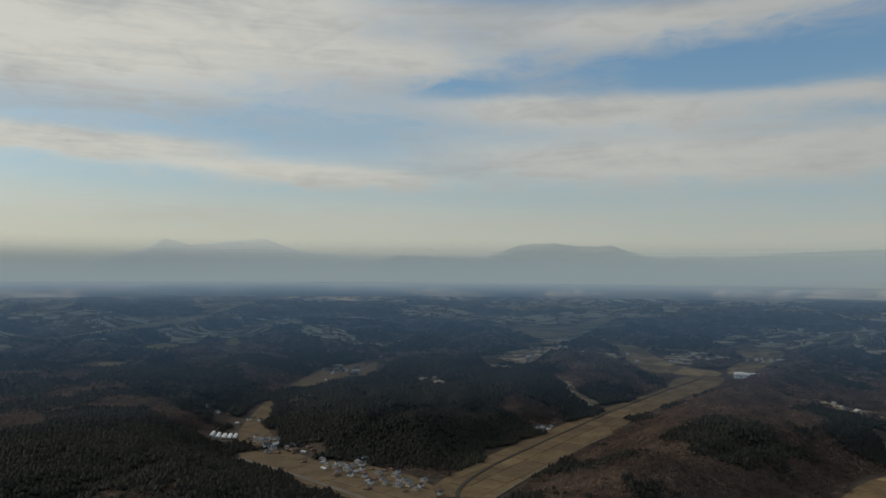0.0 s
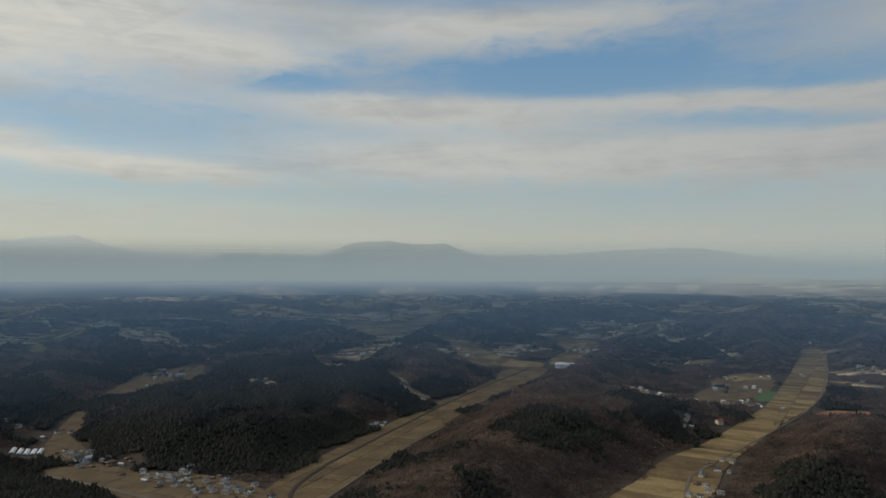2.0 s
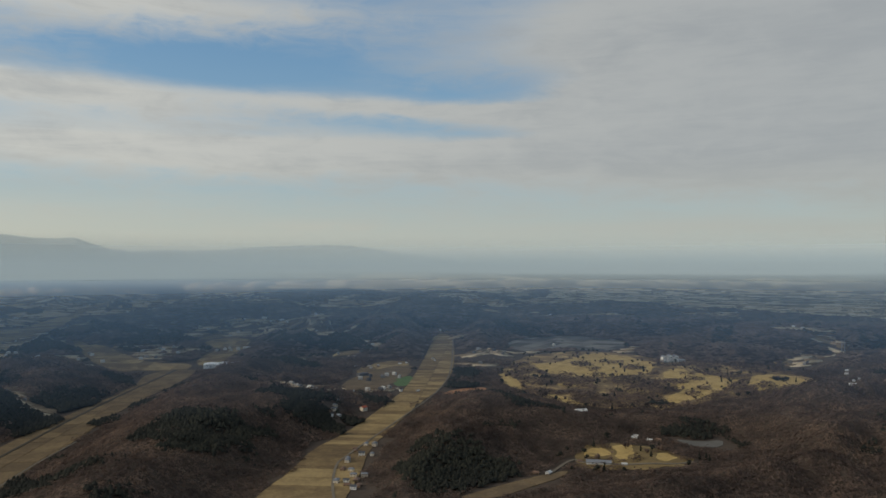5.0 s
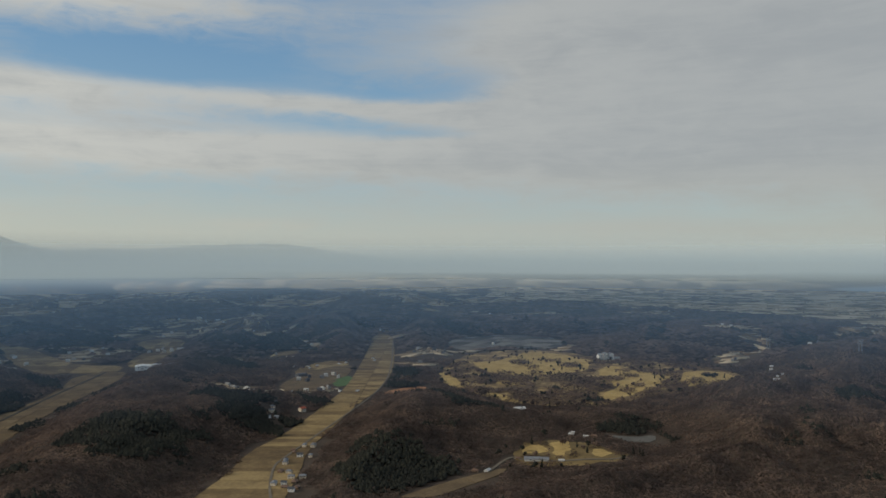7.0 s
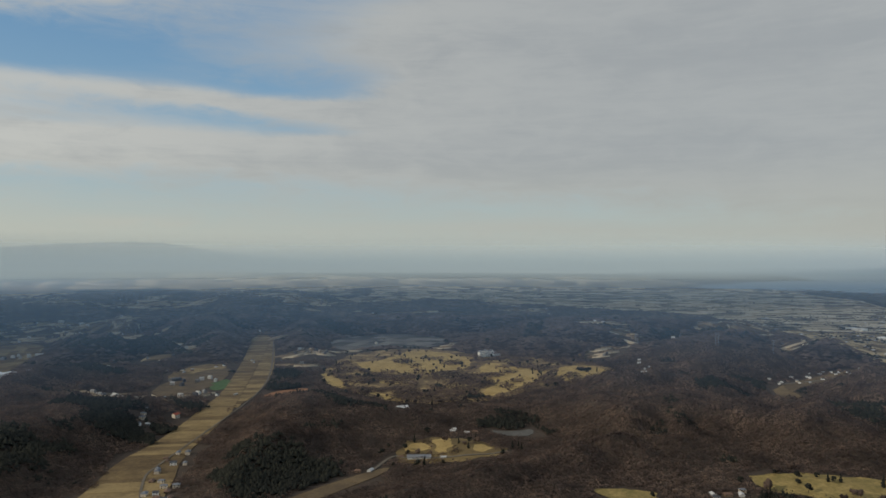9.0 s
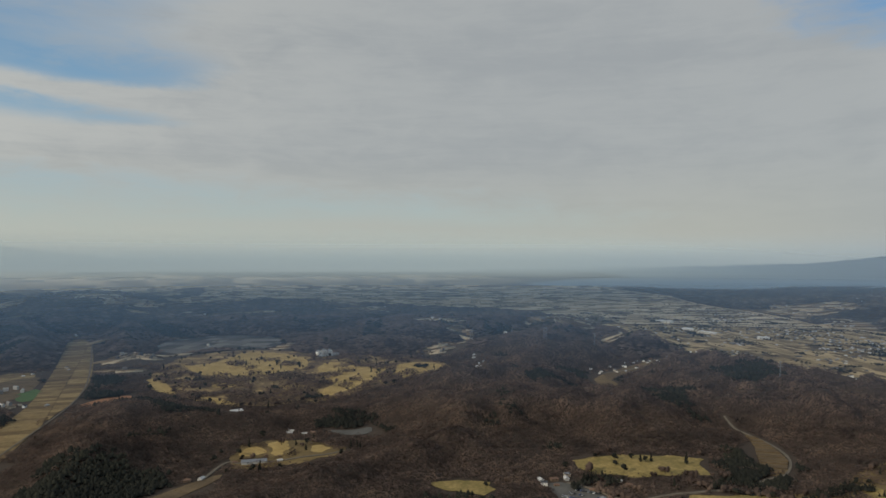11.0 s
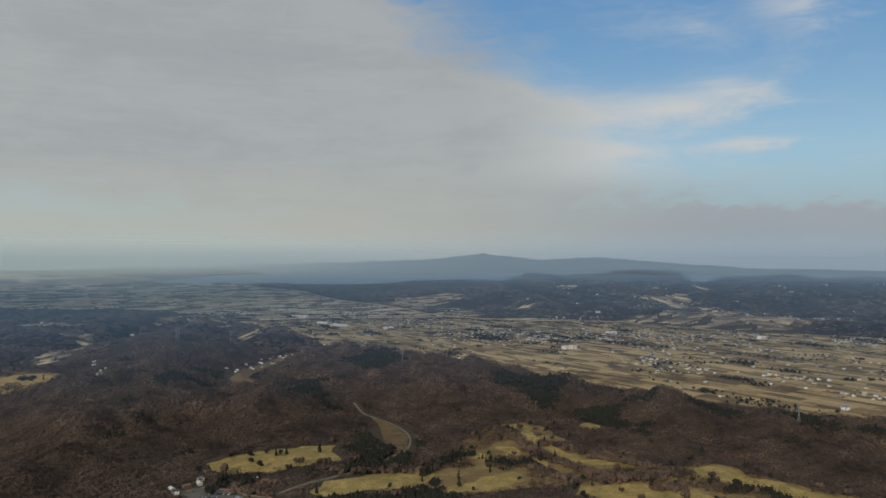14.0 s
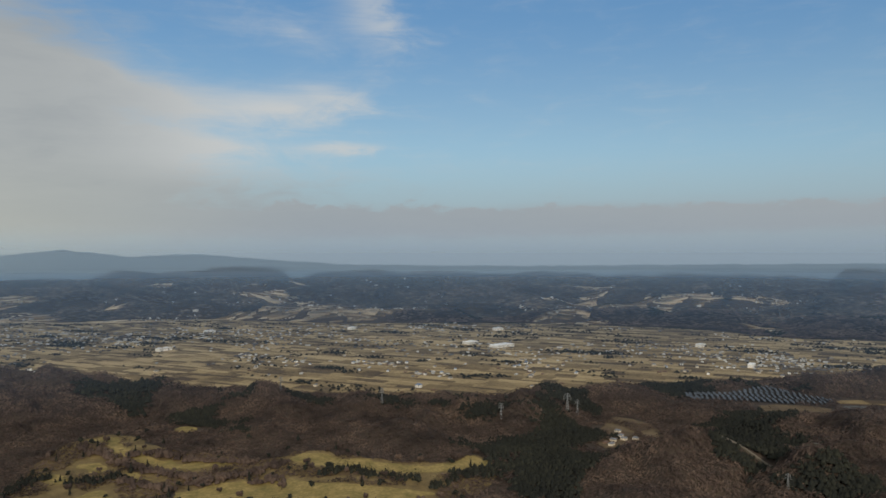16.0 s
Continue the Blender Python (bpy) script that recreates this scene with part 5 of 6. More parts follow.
settle(SPOT["white_b"], 2, 14, 60, (6, 2, 0), 18)
settle(SPOT["houses_e1"], 2, 18, 30, (6, 2))
settle(SPOT["houses_h"], 2, 14, 30, (0, 5, 1, 2))
settle(SPOT["sheds_p"], 2, 12, 20, (2, 2, 5))
# practice range
house((731, 566, height(731, 566) + 0.45), 38, (8, 30), M_WALLS[2], M_ROOFS[1], "long low grey practice range building beside dry lawns", "range_building", "", 0.0, 1, "building")
settle([(748, 540), (722, 588)], 2, 9, 38, (2, 5))
settle(SPOT["hamlet_e"], 2, 14, 20, (5, 1, 5))
settle(SPOT["dome_house"], 1, 5, 20, (0, 6))
settle(SPOT["whites_far"], 3, 45, 20, (0, 6, 2))
village = [(1626 + 480 * t, 314 - 190 * t + 12) for t in (0.05, 0.15, 0.25, 0.35, 0.45, 0.55, 0.65, 0.75, 0.85, 0.95)]
settle(village, 5, 34, 20, (0, 1, 2, 5, 5, 0))


# villages on the plain: nearest houses single, the far ones joined
def simple_house(verts, faces, x, y, z, a, w_, l_, h_, rise):
    c, s = math.cos(a), math.sin(a)
    k = len(verts)
    for px, py, pz in ((-w_, -l_, -3), (w_, -l_, -3), (w_, l_, -3), (-w_, l_, -3), (-w_, -l_, h_), (w_, -l_, h_), (w_, l_, h_), (-w_, l_, h_), (0, -l_, h_ + rise), (0, l_, h_ + rise)):
        verts.append((x + px * c - py * s, y + px * s + py * c, z + pz))
    faces += [tuple(k + i for i in f) for f in ((0, 1, 5, 8, 4), (2, 3, 7, 9, 6), (1, 2, 6, 5), (3, 0, 4, 7), (4, 8, 9, 7), (5, 6, 9, 8))]


M_TOWN = mat("far_houses", [(0.07, 0.07, 0.08), (0.16, 0.155, 0.15), (0.50, 0.49, 0.46)], 400, 60, 0.6, 0.0, island=0.8)
rng = random.Random(11)
villages = []
for n in range(230):
    a_ = radians(rng.uniform(-160, -52))
    level = math.exp(rng.uniform(math.log(1650), math.log(7500)))
    r_ = level if level < 2600 else 2600 + 2100 * (1 - math.exp(-(level - 2600) / 2100))
    villages.append((-r_ * math.sin(a_), r_ * math.cos(a_), rng.uniform(25, 95), rng.randint(5, 26)))
pts = []
for vx, vy, reach, count in villages:
    for q in range(count):
        pts.append((vx + rng.gauss(0, reach), vy + rng.gauss(0, reach * 0.7)))
for n in range(260):
    pts.append((rng.uniform(500, 3300), rng.uniform(-2200, 600)))
# towns: azimuth, distance, spread across and along, houses
TOWNS = [(-100.2, 2355, 3.0, 110, 170), (-109.7, 2400, 2.6, 110, 150), (-112.2, 2065, 1.6, 60, 50), (-97.1, 2569, 2.2, 90, 110), (-103.3, 2272, 1.8, 80, 80), (-113.4, 2269, 1.8, 70, 70), (-124.9, 1527, 0.9, 40, 22), (-133.3, 1662, 1.5, 90, 40), (-143.9, 1996, 3.2, 90, 120), (-155.2, 2500, 2.5, 90, 80),
         (-92.1, 2700, 2.5, 120, 90), (-88.0, 2100, 1.4, 60, 40), (-137, 1900, 2.5, 60, 50), (-118, 2500, 3.0, 80, 80), (-127, 2450, 3.0, 60, 70), (-86, 2900, 3, 150, 90)]
for ta, td, tw, tl, count in TOWNS:
    for q in range(count):
        a_, r_ = radians(ta + rng.gauss(0, tw)), td + rng.gauss(0, tl)
        pts.append((-r_ * math.sin(a_), r_ * math.cos(a_)))
P_ = np.array(pts)
ok = near(AREA["plain"], P_[:, 0], P_[:, 1], 100, sdf) < -6
P_ = P_[ok][np.argsort(np.hypot(P_[ok, 0], P_[ok, 1]))]
single, verts, faces = 0, [], []
zz = land(P_[:, 0], P_[:, 1])
for (x, y), z in zip(P_, zz):
    if single < 110 and all((x - a) ** 2 + (y - b) ** 2 > 14 ** 2 for a, b in taken):
        taken.append((x, y))
        put_house(x, y, rng.choice((0, 1, 2, 3, 5, 5, 1)), 28 + rng.choice((0, 90)) + rng.uniform(-8, 8))
        single += 1
    else:
        r_ = math.hypot(x, y)
        k = 0.56 * (r_ / float(wide(r_))) ** 0.6
        big_ = 1.0 if rng.random() < 0.95 else 2.2
        simple_house(verts, faces, x, y, float(z), radians(28 + rng.choice((0, 90)) + rng.uniform(-8, 8)), 4 * k * big_, rng.uniform(5, 7) * k * big_, 5.0 * k, 1.8 * k)
tagged(mesh_object("village_houses", verts, faces, M_TOWN), "distant village houses with white walls and grey roofs", "houses", kind="stuff")
# houses at the foot of the hills and in far clearings
verts, faces = [], []
spots = []
for k, p in AREA.items():
    if k.startswith("far_clearing") or k in ("west_plain", "clear_w", "clear_g", "valley_a_west", "valley_a_east", "va_n1", "va_n2", "va_n3", "vb_side", "hamlet_w"):
        cx_, cy_ = sum(q[0] for q in p) / len(p), sum(q[1] for q in p) / len(p)
        for q in range(rng.randint(1, 6) + (8 if k in ("vb_side", "hamlet_w") else 0)):
            spots.append((cx_ + rng.gauss(0, 45), cy_ + rng.gauss(0, 30)))
for n in range(40):
    a_, r_ = radians(rng.uniform(-160, -92)), rng.uniform(3050, 3800)
    for q in range(rng.randint(2, 9)):
        spots.append((-r_ * math.sin(a_) + rng.gauss(0, 60), r_ * math.cos(a_) + rng.gauss(0, 40)))
spots += [(float(p[0]) + rng.uniform(-9, 9), float(p[1]) + rng.uniform(-9, 9)) for p in PATCH[::15] if math.hypot(*p) < 3900 or p[0] < 1500]
for ta, td, tw, tl, count in ((-147.9, 3146, 2.0, 60, 130), (-151.5, 3000, 2.0, 60, 60), (-112.6, 3161, 0.8, 25, 25), (-123.1, 2855, 0.9, 25, 25), (-120.5, 2950, 0.9, 30, 25), (-143, 2850, 2.0, 30, 50), (-134, 2900, 3.0, 25, 40), (-106, 3000, 2.0, 40, 25)):
    for q in range(count):
        a_, r_ = radians(ta + rng.gauss(0, tw)), td + rng.gauss(0, tl)
        spots.append((-r_ * math.sin(a_), r_ * math.cos(a_)))
S_ = np.array(spots)
for (x, y), z in zip(S_, land(S_[:, 0], S_[:, 1])):
    r_ = math.hypot(x, y)
    k = 0.72 * (r_ / float(wide(r_))) ** 0.4
    big_ = 1.0 if rng.random() < 0.9 else 2.0
    simple_house(verts, faces, x, y, float(z) + 2 * k, rng.uniform(0, 3.14), 4 * k * big_, 6.5 * k * big_, 6.0 * k, 2.0)
tagged(mesh_object("hamlet_houses", verts, faces, M_TOWN), "distant hamlet houses with pale walls among woods", "houses", kind="stuff")


# large halls
def hall(at, turn_, w_, l_, h_, label, bays, name="factory_hall"):
    e = thing(name, label, "factory", at)
    e.rotation_euler = (0, 0, radians(turn_))
    part("wall", boxes((-w_ / 2, -l_ / 2, -2, w_ / 2, l_ / 2, h_)), M_WALLS[0], e)
    for k in range(bays):
        y = -l_ / 2 + (k + 0.5) * l_ / bays
        bm = gable_roof(l_ / bays, w_, h_, 2.0, 0.1, 0.3)
        bm.transform(Matrix.Translation((0, y, 0.05)) @ Matrix.Rotation(math.pi / 2, 4, "Z"))
        part("roof", bm, M_FILM, e)
        part("gate", boxes((-w_ / 2 - 0.1, y - 2.5, 0, -w_ / 2 + 0.1, y + 2.5, 4.5)), M_WALLS[2], e)
    for k in range(int(l_ / 8)):
        y = -l_ / 2 + (k + 0.5) * 8
        part("window", boxes((-w_ / 2 - 0.08, y - 1.5, h_ - 2.6, -w_ / 2 + 0.08, y + 1.5, h_ - 1.4)), M_GLASS, e)
    return e


for (x, y), (l_, w_), tn in zip(SPOT["fact"], ((40, 22), (75, 16), (38, 26), (72, 30)), (-45, -45, 10, 10)):
    hall((x, y, height(x, y) + 0.6), tn, w_, l_, 6, "large white factory hall with a pale metal roof on the plain", 4)
x, y = SPOT["roof_a1"][0]
hall((x, y, height(x, y) + 0.6), 66, 34, 92, 6, "long white roofed hall at the edge of the woods", 3, "storage_hall")
for x, y, l_, w_, tn in ((2330, -760, 60, 24, 20), (1960, -520, 70, 22, 20), (1840, -1560, 60, 30, 10), (1180, -1720, 48, 26, 5), (2150, -1180, 54, 24, 30), (900, -1500, 46, 20, 20), (3050, 330, 120, 40, -30), (2560, -30, 60, 26, 10)):
    hall((x, y, height(x, y) + 0.6), tn, w_ * 0.6, l_ * 0.6, 7, "white warehouse with a pale roof among village plots", 2, "warehouse")

# greenhouse row in the village valley
gx_, gy_ = SPOT["greenh_c"][0]
rng = random.Random(5)


def greenhouse(at, turn_, w_, l_):
    e = thing("greenhouse", "long white plastic film greenhouse tunnel", "greenhouse", at, "greenhouses")
    e.rotation_euler = (0, 0, radians(turn_))
    bm = bmesh.new()
    rows_ = []
    for k in range(9):
        a_ = math.pi * k / 8
        rows_.append([bm.verts.new((w_ / 2 * math.cos(a_), y, 1.0 + 1.9 * math.sin(a_))) for y in (-l_ / 2, l_ / 2)])
    for p, q in zip(rows_, rows_[1:]):
        bm.faces.new((p[0], p[1], q[1], q[0]))
    for s in (0, 1):
        bm.faces.new([r[s] for r in rows_])
    bmesh.ops.recalc_face_normals(bm, faces=bm.faces)
    part("film", bm, M_FILM, e)
    part("side", boxes((-w_ / 2, -l_ / 2, -1, -w_ / 2 + 0.1, l_ / 2, 1.05), (w_ / 2 - 0.1, -l_ / 2, -1, w_ / 2, l_ / 2, 1.05)), M_FILM, e)
    part("door", boxes((-0.9, -l_ / 2 - 0.06, 0, 0.9, -l_ / 2 + 0.06, 2.0)), M_STEEL, e)
    return e


first = greenhouse((gx_ - 12, gy_, height(gx_ - 12, gy_) + 0.6), 8, 5.5, 26)
for k in range(1, 5):
    copy_thing(first, pose(gx_ - 12 + 8 * k, gy_ + k, height(gx_ - 12 + 8 * k, gy_ + k) + 0.6, 0, 0, 8))

# club house on the golf hill
cx_, cy_ = SPOT["club1"][0]
club = thing("club_house", "white golf club house with three gabled wings", "club house", (cx_, cy_, height(cx_, cy_)))
club.rotation_euler = (0, 0, radians(-35))
for k, (ox, hh) in enumerate(((-14, 13), (0, 15), (15, 14))):
    bm = wall_block(11, 15, hh, 3.4)
    bm.transform(Matrix.Translation((ox, 0, 0)))
    wing = part("wing", bm, M_WALLS[0], club)
    bm = gable_roof(11, 15, hh, 3.5, 0.5, 0.3)
    bm.transform(Matrix.Translation((ox, 0, 0)))
    part("roof", bm, M_ROOFS[1], wing)
    for fl in range(4):
        for wx in (-3, 0, 3):
            part("window", boxes((ox + wx - 0.9, -7.58, 1 + 3.1 * fl, ox + wx + 0.9, -7.42, 2.7 + 3.1 * fl)), M_GLASS, wing)
part("terrace", boxes((-26, -16, -3, 26, -8, 1.0)), M_GRAVEL, club)
part("annex", boxes((21, -6, -2, 40, 7, 6)), M_WALLS[2], club)


# ---- pylons ----
def pylon(at, turn_, h_):
    e = thing("power_pylon", "tall grey steel lattice power pylon above the woods", "pylon", at, "power pylons")
    e.rotation_euler = (0, 0, radians(turn_))

    def half_width(z):
        return 2.4 - 1.8 * min(z / (h_ * 0.72), 1)

    for sx in (-1, 1):
        for sy in (-1, 1):
            bm = bmesh.new()
            beam(bm, (sx * 2.4, sy * 2.4, -1), (sx * 0.6, sy * 0.6, h_ * 0.72), 0.28)
            beam(bm, (sx * 0.6, sy * 0.6, h_ * 0.72), (sx * 0.35, sy * 0.35, h_), 0.24)
            part("leg", bm, M_STEEL, e)
    lv = [h_ * f for f in (0, 0.18, 0.33, 0.46, 0.57, 0.66, 0.74, 0.82, 0.9, 1.0)]
    for z0, z1 in zip(lv, lv[1:]):
        bm = bmesh.new()
        a_, b_ = half_width(z0), half_width(z1)
        for sx, sy, tx, ty in ((-1, -1, 1, -1), (1, -1, 1, 1), (1, 1, -1, 1), (-1, 1, -1, -1)):
            beam(bm, (sx * a_, sy * a_, z0), (tx * b_, ty * b_, z1), 0.18)
            beam(bm, (tx * a_, ty * a_, z0), (sx * b_, sy * b_, z1), 0.18)
        part("brace", bm, M_STEEL, e)
    for f, reach in ((0.70, 6.0), (0.82, 5.2), (0.94, 4.4)):
        for s in (-1, 1):
            bm = bmesh.new()
            beam(bm, (0, 0.4, h_ * f), (s * reach, 0, h_ * f), 0.35)
            beam(bm, (0, -0.4, h_ * f + 1.6), (s * reach, 0, h_ * f), 0.25)
            arm = part("arm", bm, M_STEEL, e)
            part("insulator", boxes((s * reach - 0.15, -0.15, h_ * f - 2.0, s * reach + 0.15, 0.15, h_ * f - 0.1)), M_WALLS[2], arm)
    return e


first = None
for n, (x, y) in enumerate(SPOT["pylons"]):
    z = height(x, y)
    # a hill top stands nearer along the same line of sight
    d_ = math.hypot(x, y)
    for q in range(80):
        k = 0.6 + q * 0.005
        if height(x * k, y * k) >= EYE * (1 - k) - 1:
            break
    x, y = x * k, y * k
    z = height(x, y)
    at, tn = (x, y, z), math.degrees(math.atan2(y, x)) + 70
    if first is None:
        first = pylon(at, tn, 27)
    else:
        t_ = copy_thing(first, pose(*at, 0, 0, tn))
        t_.scale = (0.5, 0.5, 0.6) if n == 3 else (0.65, 0.65, 0.85) if n < 6 else (0.55, 0.55, 1.2)

# ---- solar farm ----
farm = thing("solar_farm", "rows of blue grey solar panels on cleared ground", "solar panels")
count = 0
spoly = AREA["solar"]
ux, uy = math.cos(radians(-58)), math.sin(radians(-58))
rng = random.Random(3)
for cell in plots(spoly, -58 + 90, 9.0, 26.0, rng, 0.0):
    cx_, cy_ = sum(p[0] for p in cell) / len(cell), sum(p[1] for p in cell) / len(cell)
    bm = bmesh.new()
    box(bm, -2.6, -11.5, -0.06, 2.6, 11.5, 0.06)
    bm.transform(Matrix.Translation((cx_, cy_, 3.0)) @ Matrix.Rotation(radians(32), 4, "Z") @ Matrix.Rotation(radians(-24), 4, "Y"))
    table = part("panel_row", bm, M_PANEL, farm)
    bm = bmesh.new()
    for s in (-9, -3, 3, 9):
        px, py = cx_ + s * -math.sin(radians(32)), cy_ + s * math.cos(radians(32))
        beam(bm, (px, py, -1), (px, py, 2.9), 0.2)
    part("posts", bm, M_STEEL, table)
    count += 1


# ---- single trees on the golf courses ----
def clump_mesh(name, blobs, material, parent, seed, sprays=40):
    g = np.random.default_rng(seed)
    co, tri = [], []
    for (bx, by, bz, br, bh) in blobs:
        k = len(co) * 12
        co.append(ICO * g.uniform(0.75, 1.2, (12, 1)) * np.array([br, br, bh]) + np.array([bx, by, bz]))
        tri.append(ICO_F + k)
    co, tri = np.concatenate(co), np.concatenate(tri)
    pick = co[g.integers(0, len(co), sprays)]
    loose = pick[:, None, :] + g.standard_normal((sprays, 3, 3)) * 0.55
    tri = np.concatenate([tri, len(co) + np.arange(3 * sprays).reshape(-1, 3)])
    co = np.concatenate([co, loose.reshape(-1, 3)])
    ob = big_mesh(name, co, tri, material)
    ob.parent = parent
    return ob


def tree(name, label, at, kind, seed):
    e = thing(name, label, "tree", at, "golf course trees")
    g = random.Random(seed)
    bm = bmesh.new()
    bmesh.ops.create_cone(bm, cap_ends=True, segments=7, radius1=0.32, radius2=0.12, depth=6.0, matrix=Matrix.Translation((0, 0, 2.0)))
    part("trunk", bm, M_BARK, e)
    if kind == "spire":
        blobs = [(g.uniform(-0.3, 0.3), g.uniform(-0.3, 0.3), 2.0 + 1.5 * q, 2.3 - 0.36 * q, 1.5) for q in range(6)]
        material = M_PINE
    elif kind == "pine":
        blobs = [(g.uniform(-2, 2), g.uniform(-2, 2), g.uniform(4.0, 8.0), g.uniform(1.5, 2.6), g.uniform(1.0, 1.6)) for q in range(8)]
        material = M_PINE
    else:
        blobs = [(g.uniform(-2.2, 2.2), g.uniform(-2.2, 2.2), g.uniform(3.5, 7.0), g.uniform(1.4, 2.4), g.uniform(1.3, 2.2)) for q in range(9)]
        material = M_BARE
        for q in range(2):
            bm = bmesh.new()
            a_ = q * 3.0
            beam(bm, (0, 0, 3.0), (2.2 * math.cos(a_), 2.2 * math.sin(a_), 6.0), 0.16)
            part("limb", bm, M_BARK, e)
    clump_mesh("crown", blobs, material, e, seed, 60)
    return e


KINDS = [("conifer_tree", "dark green cone-shaped conifer on a golf course", "spire"), ("pine_tree", "dark green spreading pine beside a dry fairway", "pine"), ("bare_tree", "bare brown broadleaf tree beside a dry fairway", "bare"), ("pine_tree", "dense dark green pine beside a dry fairway", "pine")]
made_tree = {}
rng = random.Random(15)


def put_tree(x, y, kind, scale):
    z = height(x, y)
    if kind not in made_tree:
        name, label, k = KINDS[kind]
        made_tree[kind] = tree(name, label, (x, y, z), k, 30 + kind)
        return
    t_ = copy_thing(made_tree[kind], pose(x, y, z, 0, 0, rng.uniform(0, 360)))
    t_.scale = (scale, scale, scale * rng.uniform(0.9, 1.25))


spots = []
for key in GOLF + ROUGH:
    p = AREA[key]
    xs, ys = [q[0] for q in p], [q[1] for q in p]
    n = int((max(xs) - min(xs) + 60) * (max(ys) - min(ys) + 60) / (900 if key[0] == "g" else 500 if key in ROUGH else 300))
    cand = np.array([(rng.uniform(min(xs) - 30, max(xs) + 30), rng.uniform(min(ys) - 30, max(ys) + 30)) for _ in range(n)])
    d_ = sdf(p, cand[:, 0], cand[:, 1])
    for (x, y), dd in zip(cand, d_):
        if -9 < dd < 22 or (dd <= -9 and rng.random() < (0.8 if key in ROUGH else 0.2)):
            spots.append((x, y))
rng.shuffle(spots)
for x, y in SPOT["trees_h1"]:
    put_tree(x, y, rng.choice((0, 0, 1)), rng.uniform(0.8, 1.2))
for x, y in SPOT["copse_h1"]:
    put_tree(x, y, 2, rng.uniform(1.1, 1.6))
for x, y in spots[:400]:
    put_tree(x, y, rng.choice((0, 1, 2, 2, 3)), rng.uniform(0.6, 1.15))


# rows of tall trees that part the fairways
g = np.random.default_rng(12)
for n, pts in enumerate(BELT):
    bare_ = n % 2 == 0
    xs, ys = [], []
    for (ax, ay), (bx, by) in zip(pts, pts[1:]):
        m = int(math.hypot(bx - ax, by - ay) / 1.1) + 1
        t = g.uniform(0, 1, m)
        xs.append(ax + (bx - ax) * t + g.normal(0, 4.5, m))
        ys.append(ay + (by - ay) * t + g.normal(0, 4.5, m))
    x, y = np.concatenate(xs), np.concatenate(ys)
    size = g.uniform(1.5, 3.0, len(x))
    co, tri = crowns(x, y, land(x, y) + 1.0, size * (1.25 if bare_ else 1.0), "bare" if bare_ else "pine", g, False, 0.85 if bare_ else 1.4)
    loose = np.repeat(np.stack([x, y, land(x, y) + (2.2 if bare_ else 3.0) * size], -1), 10, 0)
    q = np.repeat(size, 10)[:, None]
    loose = loose + g.standard_normal(loose.shape) * q * np.array([0.65, 0.65, 0.6] if bare_ else [0.55, 0.55, 0.9])
    t3 = loose[:, None, :] + g.standard_normal((len(loose), 3, 3)) * 0.5
    tri = np.concatenate([tri, len(co) + np.arange(3 * len(loose)).reshape(-1, 3)])
    co = np.concatenate([co, t3.reshape(-1, 3)])
    tagged(big_mesh("tree_row", co, tri, M_BARE if bare_ else M_PINE), "dense row of %s trees between dry fairways" % ("bare grey brown" if bare_ else "tall dark evergreen"), "trees", "golf tree rows", "stuff")


# tree clumps and hedges on the plain
g = np.random.default_rng(8)
rng = random.Random(18)
xs, ys = [], []
for n in range(480):
    x, y = rng.uniform(450, 3300), rng.uniform(-2300, 700)
    m_, along = rng.randint(3, 26), rng.uniform(0.4, 2.2)
    for q in range(m_):
        u_, v_ = rng.gauss(0, 16) * along, rng.gauss(0, 8)
        xs.append(x + u_ * 0.88 - v_ * 0.47)
        ys.append(y + u_ * 0.47 + v_ * 0.88)
for n in range(70):
    x, y = rng.uniform(600, 3000), rng.uniform(-2200, 500)
    long_ = rng.uniform(18, 48)
    for q in range(rng.randint(40, 90)):
        u_, v_ = rng.gauss(0, long_), rng.gauss(0, long_ * 0.4)
        xs.append(x + u_ * 0.88 - v_ * 0.47)
        ys.append(y + u_ * 0.47 + v_ * 0.88)
for n in range(420):
    x, y = rng.uniform(2700, 4450), rng.uniform(-400, 3200)
    long_ = rng.uniform(15, 75)
    for q in range(rng.randint(8, 34)):
        u_, v_ = rng.gauss(0, long_), rng.gauss(0, 10)
        xs.append(x - u_ * 0.3 + v_ * 0.95)
        ys.append(y + u_ * 0.95 + v_ * 0.3)
x, y = np.array(xs), np.array(ys)
ok = near(AREA["plain"], x, y, 60, sdf) < -10
x, y = x[ok], y[ok]
co, tri = crowns(x, y, land(x, y), 3.4 * (np.hypot(x, y) / wide(np.hypot(x, y))) ** 0.6 * g.uniform(0.6, 1.3, len(x)), "bare", g, True, 0.9)
tagged(big_mesh("hedgerow_trees", co, tri, M_PINE, True), "dark hedgerow trees and groves on the plain", "trees", kind="stuff")

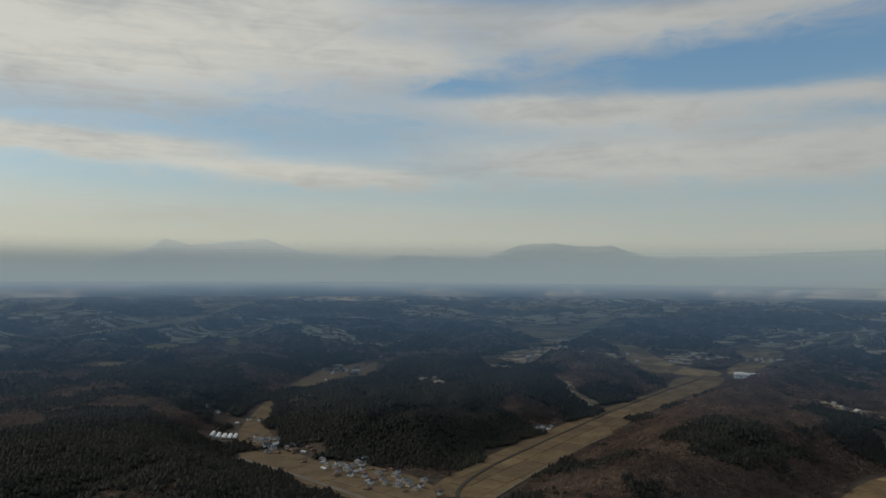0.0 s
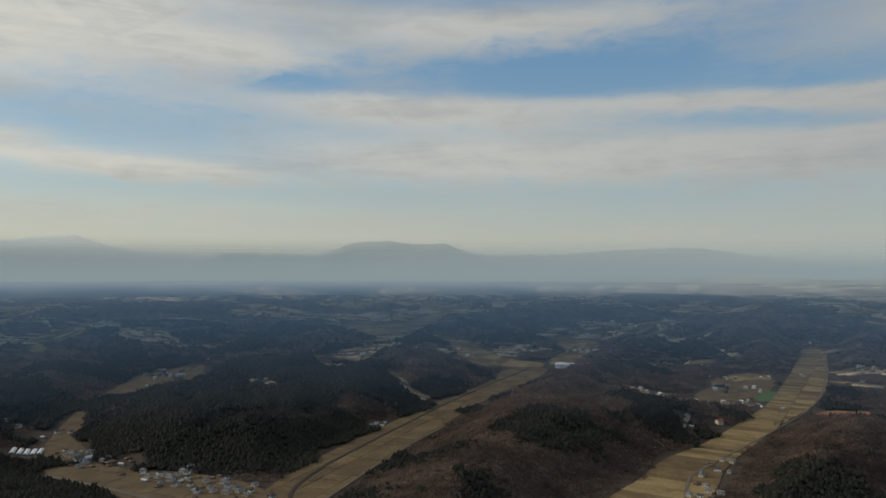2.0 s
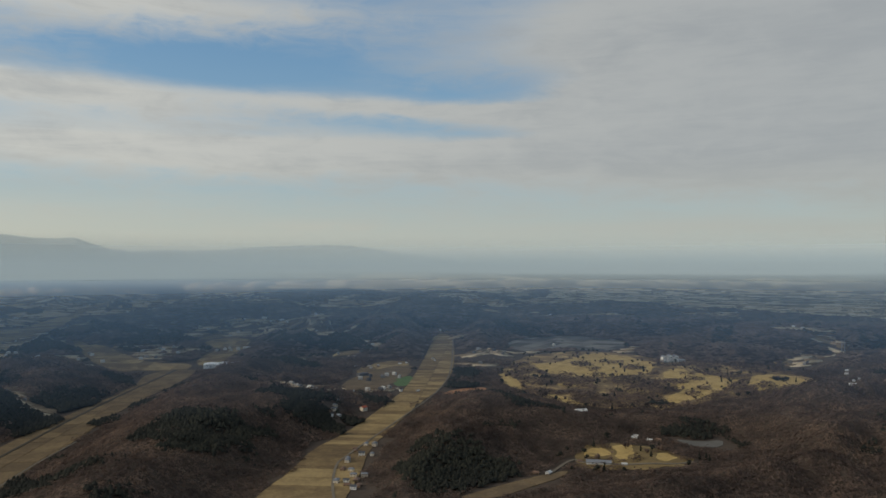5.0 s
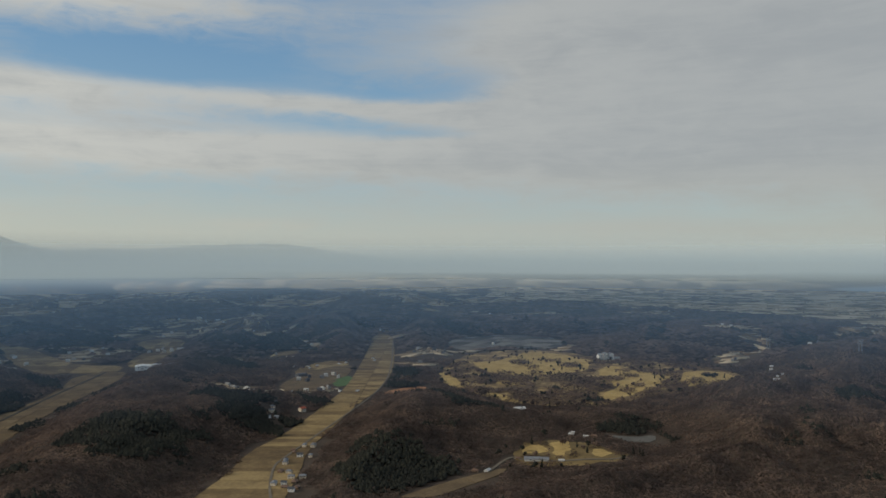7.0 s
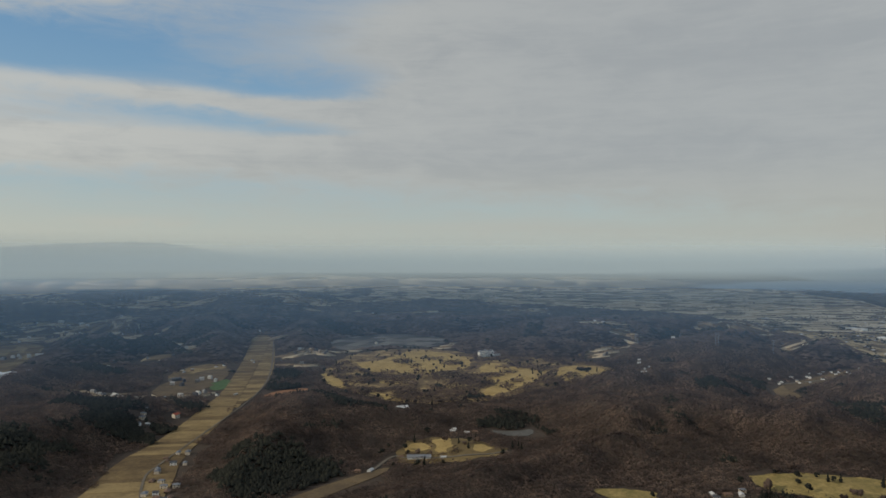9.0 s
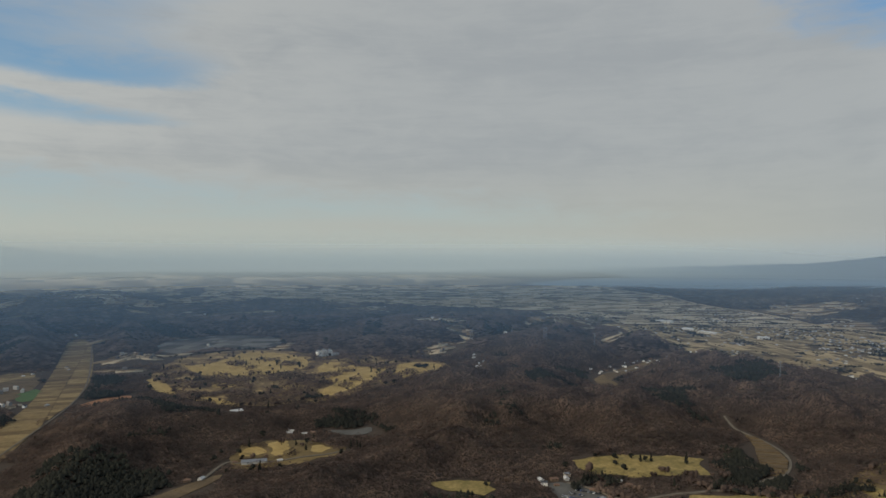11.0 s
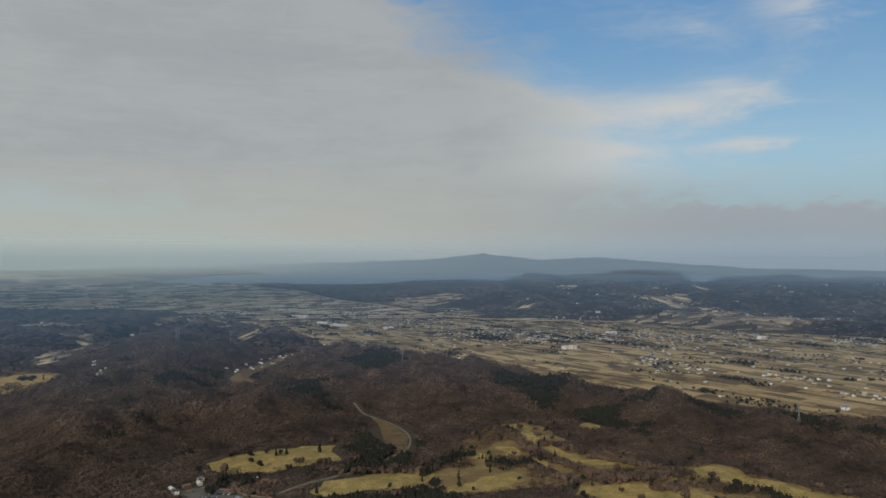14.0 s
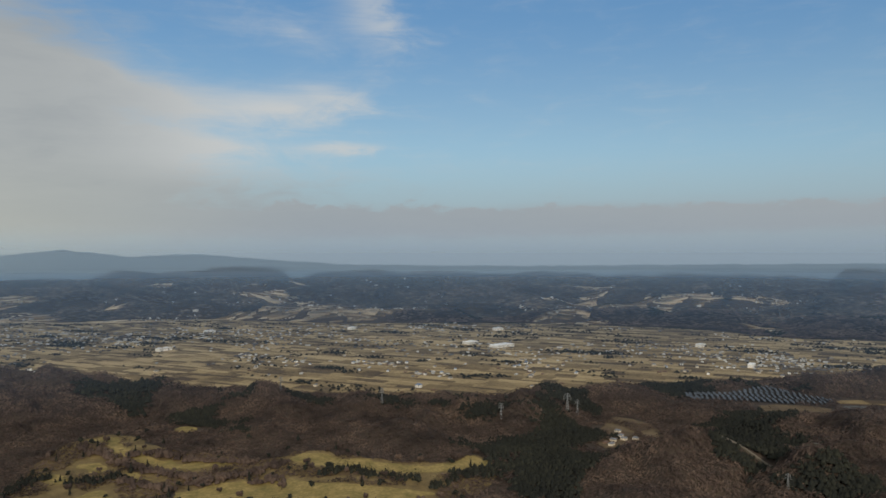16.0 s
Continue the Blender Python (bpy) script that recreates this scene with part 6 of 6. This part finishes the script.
# ---- cars on the club's car park ----
def car(at, turn_, paint):
    e = thing("car", "parked %s car on the golf club car park" % paint[0], "car", at, "parked cars")
    e.rotation_euler = (0, 0, radians(turn_))
    bm = boxes((-0.85, -2.1, 0.3, 0.85, 2.1, 0.85))
    bmesh.ops.bevel(bm, geom=list(bm.edges), offset=0.12, segments=1)
    part("body", bm, paint[1], e)
    bm = bmesh.new()
    box(bm, -0.75, -1.2, 0.85, 0.75, 1.0, 1.42)
    for v in bm.verts:
        if v.co.z > 1:
            v.co.x *= 0.82
            v.co.y *= 0.72
    cab = part("cabin", bm, M_GLASS, e, "dark glass cabin")
    part("top", boxes((-0.6, -0.8, 1.425, 0.6, 0.68, 1.46)), paint[1], cab)
    for sx in (-0.8, 0.8):
        for sy in (-1.3, 1.3):
            bm = bmesh.new()
            bmesh.ops.create_cone(bm, cap_ends=True, segments=10, radius1=0.32, radius2=0.32, depth=0.22, matrix=Matrix.Translation((sx, sy, 0.32)) @ Matrix.Rotation(math.pi / 2, 4, "Y"))
            part("wheel", bm, M_RUBBER, e)
    return e


PAINT = [("white", plain_mat("paint_white", (0.75, 0.75, 0.75), 0.3)), ("silver", plain_mat("paint_silver", (0.45, 0.46, 0.48), 0.3, metal=0.5)), ("black", plain_mat("paint_black", (0.03, 0.03, 0.035), 0.25)), ("blue", plain_mat("paint_blue", (0.06, 0.09, 0.20), 0.3))]
made_car = {}
rng = random.Random(2)
lot = np.array(AREA["lot_h"], float)
mid_ = lot.mean(0)
for row in range(4):
    for k in range(13):
        if rng.random() < 0.25:
            continue
        x, y = mid_[0] - 22 + row * 13 + k * 0.4, mid_[1] - 20 + k * 2.9 - row * 4
        if sdf(AREA["lot_h"], np.array([x]), np.array([y]))[0] > -4:
            continue
        c = rng.choice((0, 0, 1, 2, 3))
        z = height(x, y) + 0.75
        if c in made_car:
            copy_thing(made_car[c], pose(x, y, z, 0, 0, 82))
        else:
            made_car[c] = car((x, y, z), 82, PAINT[c])

# pond below the terraces
px, py = SPOT["pond_h"][0]
ring_ = [(px + 14 * math.cos(a) * (1 + 0.2 * math.sin(3 * a)), py + 9 * math.sin(a) * (1 + 0.15 * math.cos(2 * a))) for a in np.linspace(0, 2 * math.pi, 25)[:-1]]
zp = max(height(x, y) for x, y in ring_) + 0.9
v = [(x, y, zp) for x, y in ring_] + [(x, y, zp - 4) for x, y in ring_]
n = len(ring_)
pond = mesh_object("pond", v, [tuple(range(n))] + [(a, a + n, (a + 1) % n + n, (a + 1) % n) for a in range(n)], M_WATER)
tagged(pond, "small dark pond below terraced plots", "pond", kind="structure")
